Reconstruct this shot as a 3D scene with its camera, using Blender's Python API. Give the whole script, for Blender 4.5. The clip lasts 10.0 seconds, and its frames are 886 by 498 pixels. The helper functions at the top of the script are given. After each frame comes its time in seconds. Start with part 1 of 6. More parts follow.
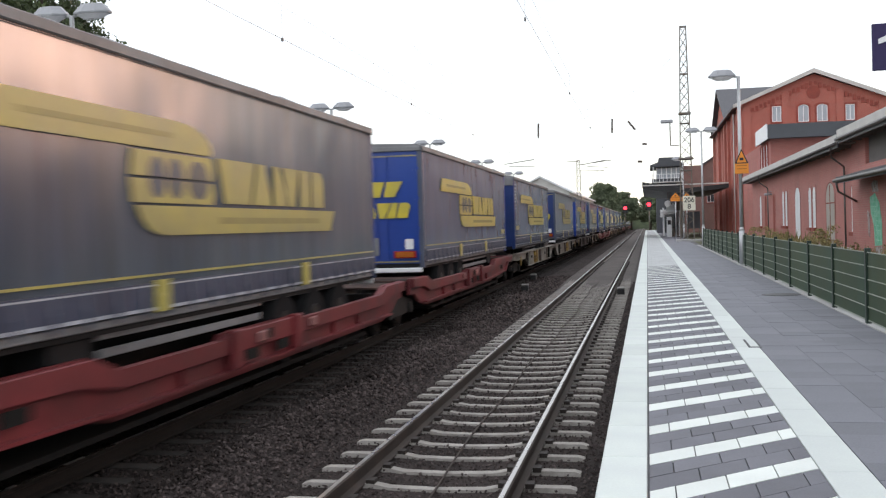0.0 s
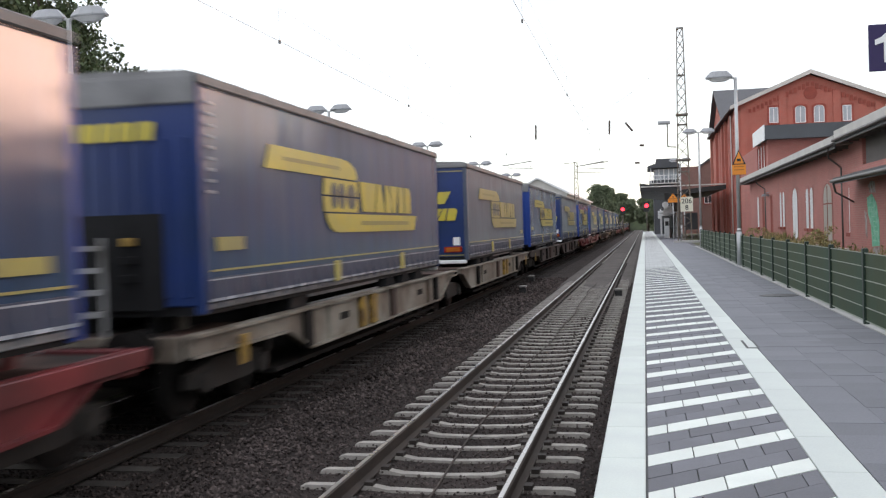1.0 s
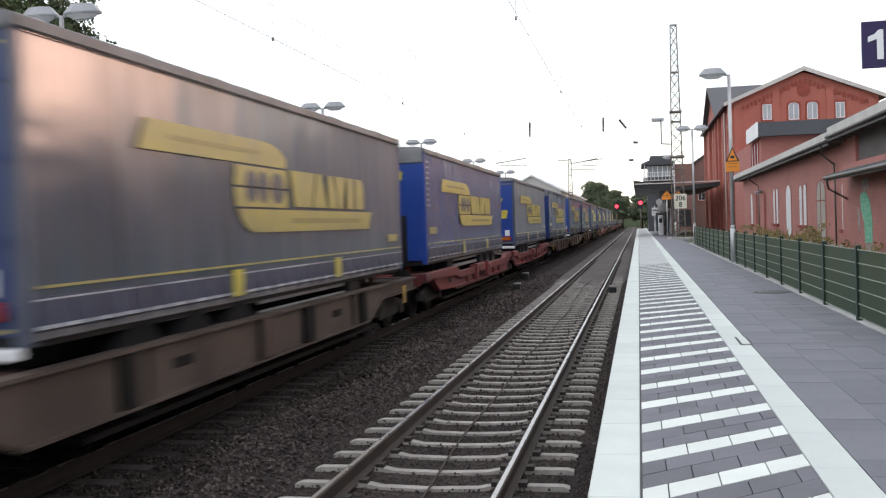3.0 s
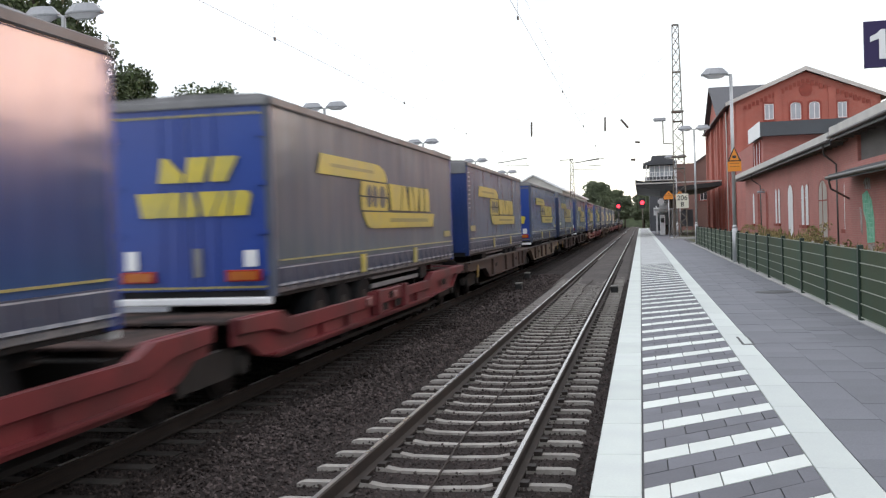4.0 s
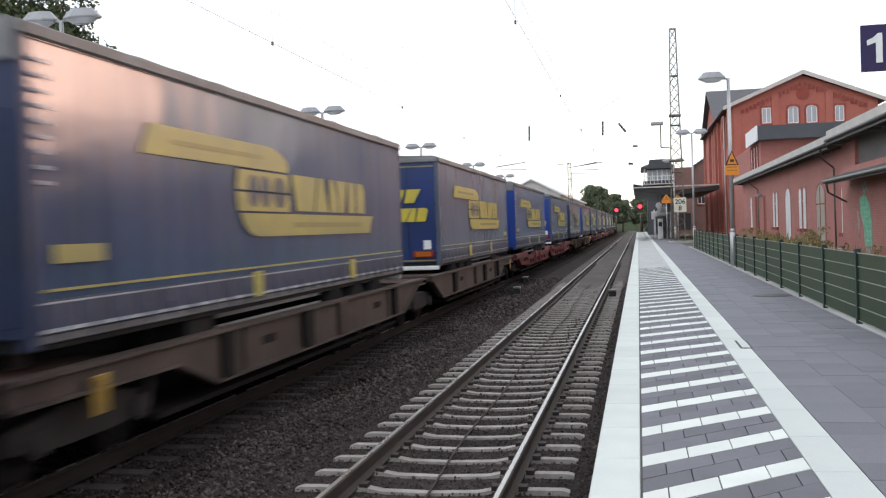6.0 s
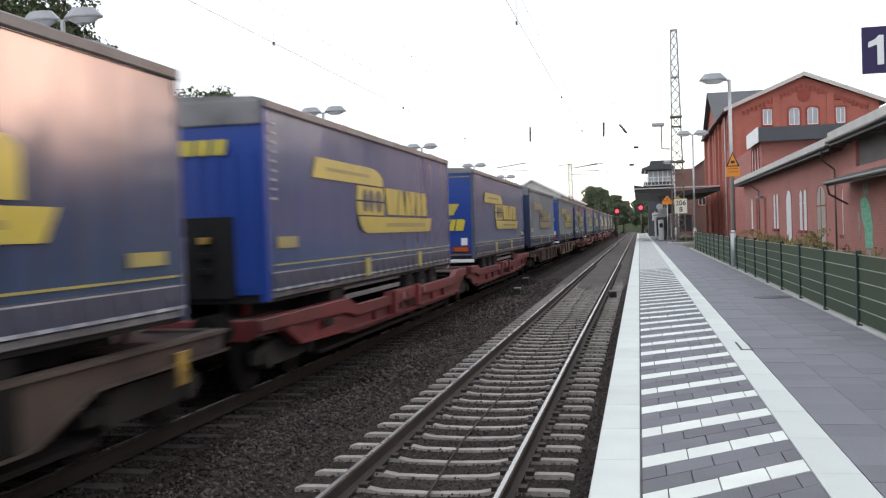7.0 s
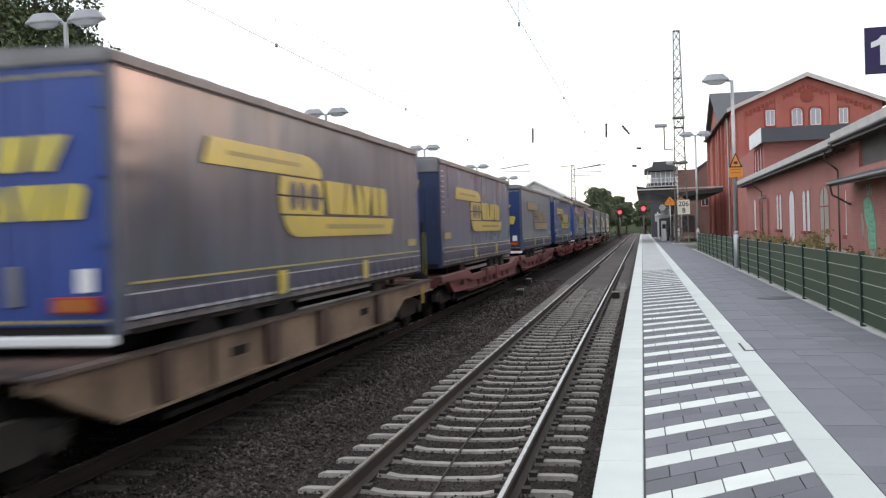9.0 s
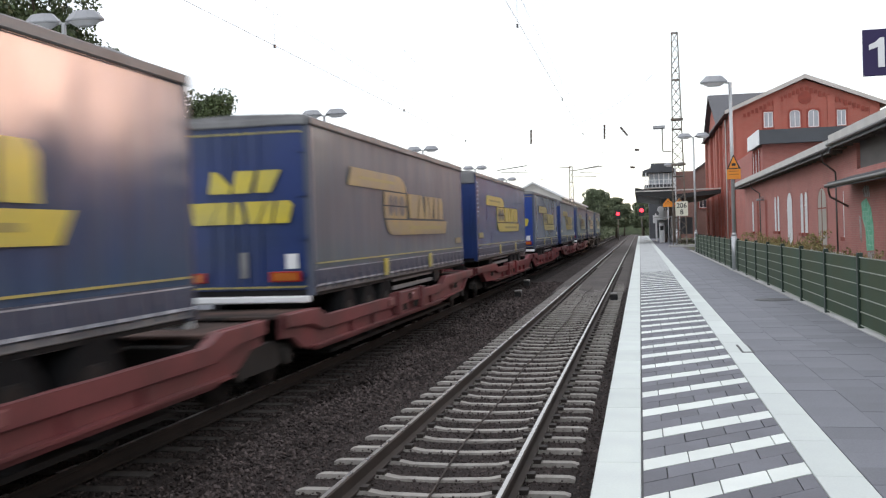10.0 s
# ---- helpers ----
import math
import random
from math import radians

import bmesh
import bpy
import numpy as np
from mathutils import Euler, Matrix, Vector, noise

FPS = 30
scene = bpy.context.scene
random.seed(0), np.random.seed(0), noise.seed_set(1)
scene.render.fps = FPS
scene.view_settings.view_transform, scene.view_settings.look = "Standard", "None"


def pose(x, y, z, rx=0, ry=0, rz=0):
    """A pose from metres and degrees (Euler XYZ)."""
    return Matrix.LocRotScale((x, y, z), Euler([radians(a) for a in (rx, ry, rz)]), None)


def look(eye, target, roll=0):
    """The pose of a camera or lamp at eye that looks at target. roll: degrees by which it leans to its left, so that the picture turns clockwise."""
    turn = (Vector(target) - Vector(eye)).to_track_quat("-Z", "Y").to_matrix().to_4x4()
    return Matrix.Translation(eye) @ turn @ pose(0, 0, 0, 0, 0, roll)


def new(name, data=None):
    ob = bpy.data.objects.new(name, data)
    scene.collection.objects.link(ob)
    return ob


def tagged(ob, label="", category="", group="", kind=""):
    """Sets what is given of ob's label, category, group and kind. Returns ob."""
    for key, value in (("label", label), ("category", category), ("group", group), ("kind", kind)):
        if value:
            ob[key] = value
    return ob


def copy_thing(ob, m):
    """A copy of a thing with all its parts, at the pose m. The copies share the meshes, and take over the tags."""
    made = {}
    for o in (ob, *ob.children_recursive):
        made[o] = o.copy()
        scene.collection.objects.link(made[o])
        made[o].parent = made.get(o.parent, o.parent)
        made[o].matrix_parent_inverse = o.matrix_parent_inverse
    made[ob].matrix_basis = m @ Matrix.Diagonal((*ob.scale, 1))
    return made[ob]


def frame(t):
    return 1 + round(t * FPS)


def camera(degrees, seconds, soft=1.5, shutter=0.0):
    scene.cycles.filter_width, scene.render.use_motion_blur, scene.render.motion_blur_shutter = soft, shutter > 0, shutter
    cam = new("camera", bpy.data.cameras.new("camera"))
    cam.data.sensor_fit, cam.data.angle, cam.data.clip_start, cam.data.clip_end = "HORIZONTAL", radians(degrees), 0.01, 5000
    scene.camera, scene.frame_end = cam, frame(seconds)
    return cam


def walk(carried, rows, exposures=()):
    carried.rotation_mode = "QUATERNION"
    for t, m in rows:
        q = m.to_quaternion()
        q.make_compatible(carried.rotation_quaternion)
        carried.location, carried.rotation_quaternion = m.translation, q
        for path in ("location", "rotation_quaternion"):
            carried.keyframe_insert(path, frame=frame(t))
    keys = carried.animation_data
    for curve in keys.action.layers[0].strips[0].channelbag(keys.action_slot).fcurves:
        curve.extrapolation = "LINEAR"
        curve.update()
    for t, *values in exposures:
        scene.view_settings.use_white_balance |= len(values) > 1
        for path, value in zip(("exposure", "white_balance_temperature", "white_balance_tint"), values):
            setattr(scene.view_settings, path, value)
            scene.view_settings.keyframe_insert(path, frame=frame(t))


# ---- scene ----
# ---------- camera ----------
EYE = Vector((0.0, 0.0, 2.227))
TURNS = [  # seconds, yaw to the left, pitch, roll
    (0.0, 11.782, -1.252, -1.657),
    (0.5, 11.708, -1.224, -1.909),
    (1.0, 11.651, -1.149, -1.819),
    (1.5, 11.528, -1.145, -1.741),
    (2.0, 11.318, -1.128, -1.849),
    (2.5, 11.283, -1.277, -1.925),
    (4.0, 11.418, -1.327, -1.899),
    (4.5, 11.433, -1.224, -1.935),
    (5.0, 11.309, -1.190, -2.038),
    (5.5, 11.309, -1.136, -2.045),
    (7.0, 11.325, -1.053, -1.811),
    (7.5, 11.404, -1.228, -1.787),
    (8.0, 11.417, -0.988, -1.822),
    (8.5, 11.418, -0.987, -1.846),
    (9.0, 11.485, -0.969, -1.913),
    (9.5, 11.345, -0.867, -1.904),
    (10.0, 11.371, -0.900, -1.825),
]


def aim(yaw, pitch, roll):
    a, b = radians(yaw), radians(pitch)
    way = Vector((-math.sin(a) * math.cos(b), math.cos(a) * math.cos(b), math.sin(b)))
    return look(EYE, EYE + way * 10, roll)


cam = camera(48.56, 10.0, soft=1.25, shutter=0.32)
walk(cam, [(t, aim(a, b, c)) for t, a, b, c in TURNS])

# ---------- sky, low evening sun and exposure ----------
SUN_AZ = radians(36.5)      # to the right of the line of the track
SUN_EL = radians(11)
scene.view_settings.exposure = 0.0
world = bpy.data.worlds.new("evening_sky")
scene.world = world
world.use_nodes = True
wn, wl = world.node_tree.nodes, world.node_tree.links
wn.clear()
w_out = wn.new("ShaderNodeOutputWorld")
w_add = wn.new("ShaderNodeAddShader")
w_sky = wn.new("ShaderNodeTexSky")
w_sky.sky_type, w_sky.sun_disc = "NISHITA", False
w_sky.sun_elevation, w_sky.sun_rotation = SUN_EL, SUN_AZ
w_sky.air_density, w_sky.dust_density, w_sky.ozone_density = 1.0, 0.3, 1.0
w_bg = wn.new("ShaderNodeBackground")
w_bg.inputs[1].default_value = 0.05
w_cloud = wn.new("ShaderNodeBackground")
w_cloud.inputs[1].default_value = 1.0
w_co = wn.new("ShaderNodeTexCoord")
w_map = wn.new("ShaderNodeMapping")
w_map.inputs["Scale"].default_value = (1, 1, 2.2)
w_noise = wn.new("ShaderNodeTexNoise")
w_noise.inputs["Scale"].default_value, w_noise.inputs["Detail"].default_value = 5.0, 7.0
w_noise.inputs["Roughness"].default_value = 0.55
w_ramp = wn.new("ShaderNodeValToRGB")
w_ramp.color_ramp.elements[0].position, w_ramp.color_ramp.elements[0].color = 0.36, (1.0, 1.02, 1.10, 1)
w_ramp.color_ramp.elements[1].position, w_ramp.color_ramp.elements[1].color = 0.66, (1.28, 1.29, 1.33, 1)
# the clouds take on the colour of the low sun towards its side of the sky
w_dot = wn.new("ShaderNodeVectorMath")
w_dot.operation = "DOT_PRODUCT"
w_dot.inputs[1].default_value = (math.sin(SUN_AZ) * 0.981, math.cos(SUN_AZ) * 0.981, 0.19)
w_near = wn.new("ShaderNodeMapRange")
w_near.interpolation_type = "SMOOTHSTEP"
w_near.inputs["From Min"].default_value, w_near.inputs["From Max"].default_value = 0.976, 1.0
w_tint = wn.new("ShaderNodeMix")
w_tint.data_type, w_tint.blend_type = "RGBA", "MULTIPLY"
w_tint.inputs[7].default_value = (10.2, 4.6, 2.7, 1)
wl.new(w_co.outputs["Generated"], w_map.inputs["Vector"])
wl.new(w_map.outputs["Vector"], w_noise.inputs["Vector"])
wl.new(w_noise.outputs["Fac"], w_ramp.inputs["Fac"])
wl.new(w_co.outputs["Generated"], w_dot.inputs[0])
wl.new(w_dot.outputs["Value"], w_near.inputs["Value"])
wl.new(w_near.outputs["Result"], w_tint.inputs[0])
wl.new(w_ramp.outputs["Color"], w_tint.inputs[6])
# the cloud cover is thinner and brighter overhead and to the west, behind the camera
w_side = wn.new("ShaderNodeVectorMath")
w_side.operation = "DOT_PRODUCT"
w_side.inputs[1].default_value = (-0.80, -0.45, 0.25)
w_grade = wn.new("ShaderNodeMapRange")
w_grade.inputs["From Min"].default_value, w_grade.inputs["From Max"].default_value = -1.0, 1.0
w_grade.inputs["To Min"].default_value, w_grade.inputs["To Max"].default_value = 0.54, 1.42
w_mul = wn.new("ShaderNodeVectorMath")
w_mul.operation = "SCALE"
wl.new(w_co.outputs["Generated"], w_side.inputs[0])
wl.new(w_side.outputs["Value"], w_grade.inputs["Value"])
wl.new(w_tint.outputs[2], w_mul.inputs[0])
wl.new(w_grade.outputs["Result"], w_mul.inputs["Scale"])
wl.new(w_mul.outputs["Vector"], w_cloud.inputs["Color"])
wl.new(w_sky.outputs["Color"], w_bg.inputs["Color"])
wl.new(w_bg.outputs[0], w_add.inputs[0])
wl.new(w_cloud.outputs[0], w_add.inputs[1])
wl.new(w_add.outputs[0], w_out.inputs["Surface"])
sun = new("sun", bpy.data.lights.new("sun", "SUN"))
sun.data.energy, sun.data.angle, sun.data.color = 0.3, radians(14), (1.0, 0.77, 0.65)
sun.matrix_world = look((math.sin(SUN_AZ) * 50, math.cos(SUN_AZ) * 50, math.tan(SUN_EL) * 50), (0, 0, 0))


# ---------- mesh and material helpers ----------
def box(bm, x0, x1, y0, y1, z0, z1):
    v = [bm.verts.new(c) for c in ((x0, y0, z0), (x1, y0, z0), (x1, y1, z0), (x0, y1, z0),
                                   (x0, y0, z1), (x1, y0, z1), (x1, y1, z1), (x0, y1, z1))]
    for f in ((3, 2, 1, 0), (4, 5, 6, 7), (0, 1, 5, 4), (1, 2, 6, 5), (2, 3, 7, 6), (3, 0, 4, 7)):
        bm.faces.new([v[i] for i in f])
    return v


def tube(bm, a, b, r, n=8, r2=None):
    a, b = Vector(a), Vector(b)
    q = (b - a).to_track_quat("Z", "Y").to_matrix()
    r2 = r if r2 is None else r2
    lo, hi = [], []
    for i in range(n):
        d = Vector((math.cos(i * math.tau / n), math.sin(i * math.tau / n), 0))
        lo.append(bm.verts.new(a + q @ (d * r)))
        hi.append(bm.verts.new(b + q @ (d * r2)))
    for i in range(n):
        f = bm.faces.new((lo[i], lo[(i + 1) % n], hi[(i + 1) % n], hi[i]))
        f.smooth = n > 6
    bm.faces.new(lo[::-1])
    bm.faces.new(hi)


def cord(bm, pts, r, n=5):
    """One continuous round cord through points that run mainly along y or x."""
    pts = [Vector(p) for p in pts]
    rings = []
    for i, p in enumerate(pts):
        q = (pts[min(i + 1, len(pts) - 1)] - pts[max(i - 1, 0)]).to_track_quat("Z", "Y").to_matrix()
        rings.append([bm.verts.new(p + q @ Vector((r * math.cos(k * math.tau / n), r * math.sin(k * math.tau / n), 0))) for k in range(n)])
    for s, t in zip(rings, rings[1:]):
        for k in range(n):
            bm.faces.new((s[k], s[(k + 1) % n], t[(k + 1) % n], t[k]))
    bm.faces.new(rings[0][::-1])
    bm.faces.new(rings[-1])


def prism(bm, pts, axis, a, b):
    """A polygon, given in the two other axes in their order, drawn out along an axis from a to b."""
    def at(p, t):
        return {"x": (t, p[0], p[1]), "y": (p[0], t, p[1]), "z": (p[0], p[1], t)}[axis]
    lo = [bm.verts.new(at(p, a)) for p in pts]
    hi = [bm.verts.new(at(p, b)) for p in pts]
    n = len(pts)
    for i in range(n):
        bm.faces.new((lo[i], lo[(i + 1) % n], hi[(i + 1) % n], hi[i]))
    bm.faces.new(lo[::-1])
    bm.faces.new(hi)


def bev(bm, w, seg=1):
    bmesh.ops.bevel(bm, geom=bm.edges[:], offset=w, segments=seg, affect="EDGES", clamp_overlap=True)


def mesh_of(name, bm, material):
    bmesh.ops.recalc_face_normals(bm, faces=bm.faces[:])
    me = bpy.data.meshes.new(name)
    bm.to_mesh(me)
    bm.free()
    me.materials.append(material)
    return me


def part(name, bm, material, parent=None, label=""):
    ob = new(name, mesh_of(name, bm, material))
    ob.parent = parent
    return tagged(ob, label)


def piece(name, me, parent, m=None):
    ob = new(name, me)
    ob.parent = parent
    if m is not None:
        ob.matrix_basis = m
    return ob


def boxes(name, material, parent, items, bevel=0.0, label=""):
    bm = bmesh.new()
    for it in items:
        box(bm, *it)
    if bevel:
        bev(bm, bevel)
    return part(name, bm, material, parent, label)


def thing(name, label, category, group="", kind=""):
    return tagged(new(name), label, category, group, kind)


def raw(name, verts, faces, material, parent=None):
    me = bpy.data.meshes.new(name)
    me.from_pydata(verts, [], faces)
    me.materials.append(material)
    ob = new(name, me)
    ob.parent = parent
    return ob


def mat(name, c, rough=0.6, metal=0.0, scale=2.0, amount=0.22, bump=0.15, fine=40.0, c2=None, spec=0.5,
        stretch=(1, 1, 1), rand=0.0, emit=0.0, island=False, dist=0.004):
    """Colour c with broad blotches (towards c2) and fine grain, and a fine relief."""
    m = bpy.data.materials.new(name)
    m.use_nodes = True
    n, l = m.node_tree.nodes, m.node_tree.links
    p = n["Principled BSDF"]
    co = n.new("ShaderNodeTexCoord")
    mp = n.new("ShaderNodeMapping")
    mp.inputs["Scale"].default_value = stretch
    l.new(co.outputs["Object"], mp.inputs["Vector"])
    n1, n2 = n.new("ShaderNodeTexNoise"), n.new("ShaderNodeTexNoise")
    n1.inputs["Scale"].default_value, n1.inputs["Detail"].default_value = scale, 5
    n2.inputs["Scale"].default_value, n2.inputs["Detail"].default_value = fine, 4
    l.new(mp.outputs[0], n1.inputs["Vector"])
    l.new(co.outputs["Object"], n2.inputs["Vector"])
    c2 = c2 or tuple(x * (1 - amount) for x in c)
    r1 = n.new("ShaderNodeValToRGB")
    r1.color_ramp.elements[0].position, r1.color_ramp.elements[0].color = 0.34, (*c2, 1)
    r1.color_ramp.elements[1].position, r1.color_ramp.elements[1].color = 0.62, (*c, 1)
    l.new(n1.outputs["Fac"], r1.inputs["Fac"])
    val = n.new("ShaderNodeMapRange")
    val.inputs["To Min"].default_value, val.inputs["To Max"].default_value = 1 - amount, 1 + amount
    l.new(n2.outputs["Fac"], val.inputs["Value"])
    hsv = n.new("ShaderNodeHueSaturation")
    l.new(r1.outputs["Color"], hsv.inputs["Color"])
    top = val.outputs["Result"]
    if rand:
        src = n.new("ShaderNodeNewGeometry") if island else n.new("ShaderNodeObjectInfo")
        r2 = n.new("ShaderNodeMapRange")
        r2.inputs["To Min"].default_value, r2.inputs["To Max"].default_value = 1 - rand, 1 + rand
        l.new(src.outputs["Random Per Island" if island else "Random"], r2.inputs["Value"])
        mul = n.new("ShaderNodeMath")
        mul.operation = "MULTIPLY"
        l.new(top, mul.inputs[0])
        l.new(r2.outputs["Result"], mul.inputs[1])
        top = mul.outputs[0]
    l.new(top, hsv.inputs["Value"])
    l.new(hsv.outputs["Color"], p.inputs["Base Color"])
    rr = n.new("ShaderNodeMapRange")
    rr.inputs["To Min"].default_value, rr.inputs["To Max"].default_value = max(0.02, rough - 0.1), min(1, rough + 0.1)
    l.new(n1.outputs["Fac"], rr.inputs["Value"])
    l.new(rr.outputs["Result"], p.inputs["Roughness"])
    p.inputs["Metallic"].default_value = metal
    p.inputs["Specular IOR Level"].default_value = spec
    if bump:
        b = n.new("ShaderNodeBump")
        b.inputs["Strength"].default_value, b.inputs["Distance"].default_value = bump, dist
        l.new(n2.outputs["Fac"], b.inputs["Height"])
        l.new(b.outputs[0], p.inputs["Normal"])
    if emit:
        p.inputs["Emission Color"].default_value = (*c, 1)
        p.inputs["Emission Strength"].default_value = emit
    return m


def brick_mat(name, c1, c2, mortar, axis="x", bw=0.25, bh=0.075):
    """Brickwork of real brick size for walls that stay far off; axis is the wall's normal."""
    m = mat(name, c1, 0.85, amount=0.3, scale=0.7, fine=14, bump=0.0)
    n, l = m.node_tree.nodes, m.node_tree.links
    p = n["Principled BSDF"]
    co = n.new("ShaderNodeTexCoord")
    sep, com = n.new("ShaderNodeSeparateXYZ"), n.new("ShaderNodeCombineXYZ")
    l.new(co.outputs["Object"], sep.inputs[0])
    l.new(sep.outputs["Y" if axis == "x" else "X"], com.inputs["X"])
    l.new(sep.outputs["Z"], com.inputs["Y"])
    br = n.new("ShaderNodeTexBrick")
    br.inputs["Scale"].default_value = 1.0
    br.inputs["Brick Width"].default_value, br.inputs["Row Height"].default_value = bw, bh
    br.inputs["Mortar Size"].default_value = 0.008
    br.inputs["Color1"].default_value, br.inputs["Color2"].default_value = (*c1, 1), (*c2, 1)
    br.inputs["Mortar"].default_value = (*mortar, 1)
    l.new(com.outputs[0], br.inputs["Vector"])
    mix = n.new("ShaderNodeMix")
    mix.data_type, mix.blend_type = "RGBA", "MIX"
    mix.inputs[0].default_value = 0.55
    old = p.inputs["Base Color"].links[0].from_socket
    l.new(old, mix.inputs[6])
    l.new(br.outputs["Color"], mix.inputs[7])
    l.new(mix.outputs[2], p.inputs["Base Color"])
    b = n.new("ShaderNodeBump")
    b.inputs["Strength"].default_value, b.inputs["Distance"].default_value, b.invert = 0.5, 0.006, True
    l.new(br.outputs["Fac"], b.inputs["Height"])
    l.new(b.outputs[0], p.inputs["Normal"])
    return m


def glass_mat():
    m = mat("window_glass", (0.05, 0.06, 0.07), 0.06, amount=0.3, scale=0.6, bump=0.0, spec=0.8)
    return m


def tarp(name, blue, dirt, soil, rough=0.3):
    """Coated fabric: sun-faded blue with grey road film that runs down in streaks."""
    m = mat(name, blue, rough, scale=0.5, amount=0.10, fine=5, bump=0.10, dist=0.02, c2=tuple(0.75 * b + 0.25 * d for b, d in zip(blue, dirt)))
    n, l = m.node_tree.nodes, m.node_tree.links
    p = n["Principled BSDF"]
    co, mp = n.new("ShaderNodeTexCoord"), n.new("ShaderNodeMapping")
    mp.inputs["Scale"].default_value = (1.0, 1.6, 0.35)
    ns = n.new("ShaderNodeTexNoise")
    ns.inputs["Scale"].default_value, ns.inputs["Detail"].default_value = 2.2, 6
    oi = n.new("ShaderNodeObjectInfo")
    ns.noise_dimensions = "4D"
    wm = n.new("ShaderNodeMath")
    wm.operation = "MULTIPLY"
    wm.inputs[1].default_value = 37.0
    l.new(oi.outputs["Random"], wm.inputs[0])
    l.new(wm.outputs[0], ns.inputs["W"])
    l.new(co.outputs["Object"], mp.inputs["Vector"])
    l.new(mp.outputs[0], ns.inputs["Vector"])
    r = n.new("ShaderNodeMapRange")
    r.inputs["From Min"].default_value, r.inputs["From Max"].default_value = 0.3, 0.72
    r.inputs["To Min"].default_value, r.inputs["To Max"].default_value = soil * 0.35, min(1.0, soil * 1.4)
    l.new(ns.outputs["Fac"], r.inputs["Value"])
    mix = n.new("ShaderNodeMix")
    mix.data_type = "RGBA"
    mix.inputs[7].default_value = (*dirt, 1)
    l.new(r.outputs["Result"], mix.inputs[0])
    l.new(p.inputs["Base Color"].links[0].from_socket, mix.inputs[6])
    l.new(mix.outputs[2], p.inputs["Base Color"])
    # the film of dust on the fabric brightens it at a glance
    p.inputs["Sheen Weight"].default_value, p.inputs["Sheen Roughness"].default_value = 0.10 + 0.26 * soil, 0.35
    p.inputs["Sheen Tint"].default_value = (0.80, 0.88, 0.94, 1)
    # rain-washed dark runs down the fabric
    mp2, ns2, r2 = n.new("ShaderNodeMapping"), n.new("ShaderNodeTexNoise"), n.new("ShaderNodeMapRange")
    mp2.inputs["Scale"].default_value = (1.0, 3.2, 0.22)
    ns2.inputs["Scale"].default_value, ns2.inputs["Detail"].default_value = 1.6, 4
    ns2.noise_dimensions = "4D"
    l.new(wm.outputs[0], ns2.inputs["W"])
    r2.inputs["From Min"].default_value, r2.inputs["From Max"].default_value = 0.32, 0.6
    r2.inputs["To Min"].default_value, r2.inputs["To Max"].default_value = 1.0 - 0.5 * soil, 1.08
    l.new(co.outputs["Object"], mp2.inputs["Vector"])
    l.new(mp2.outputs[0], ns2.inputs["Vector"])
    l.new(ns2.outputs["Fac"], r2.inputs["Value"])
    runs = n.new("ShaderNodeVectorMath")
    runs.operation = "SCALE"
    l.new(mix.outputs[2], runs.inputs[0])
    l.new(r2.outputs["Result"], runs.inputs["Scale"])
    l.new(runs.outputs["Vector"], p.inputs["Base Color"])
    p.inputs["Specular IOR Level"].default_value = 0.75
    return m


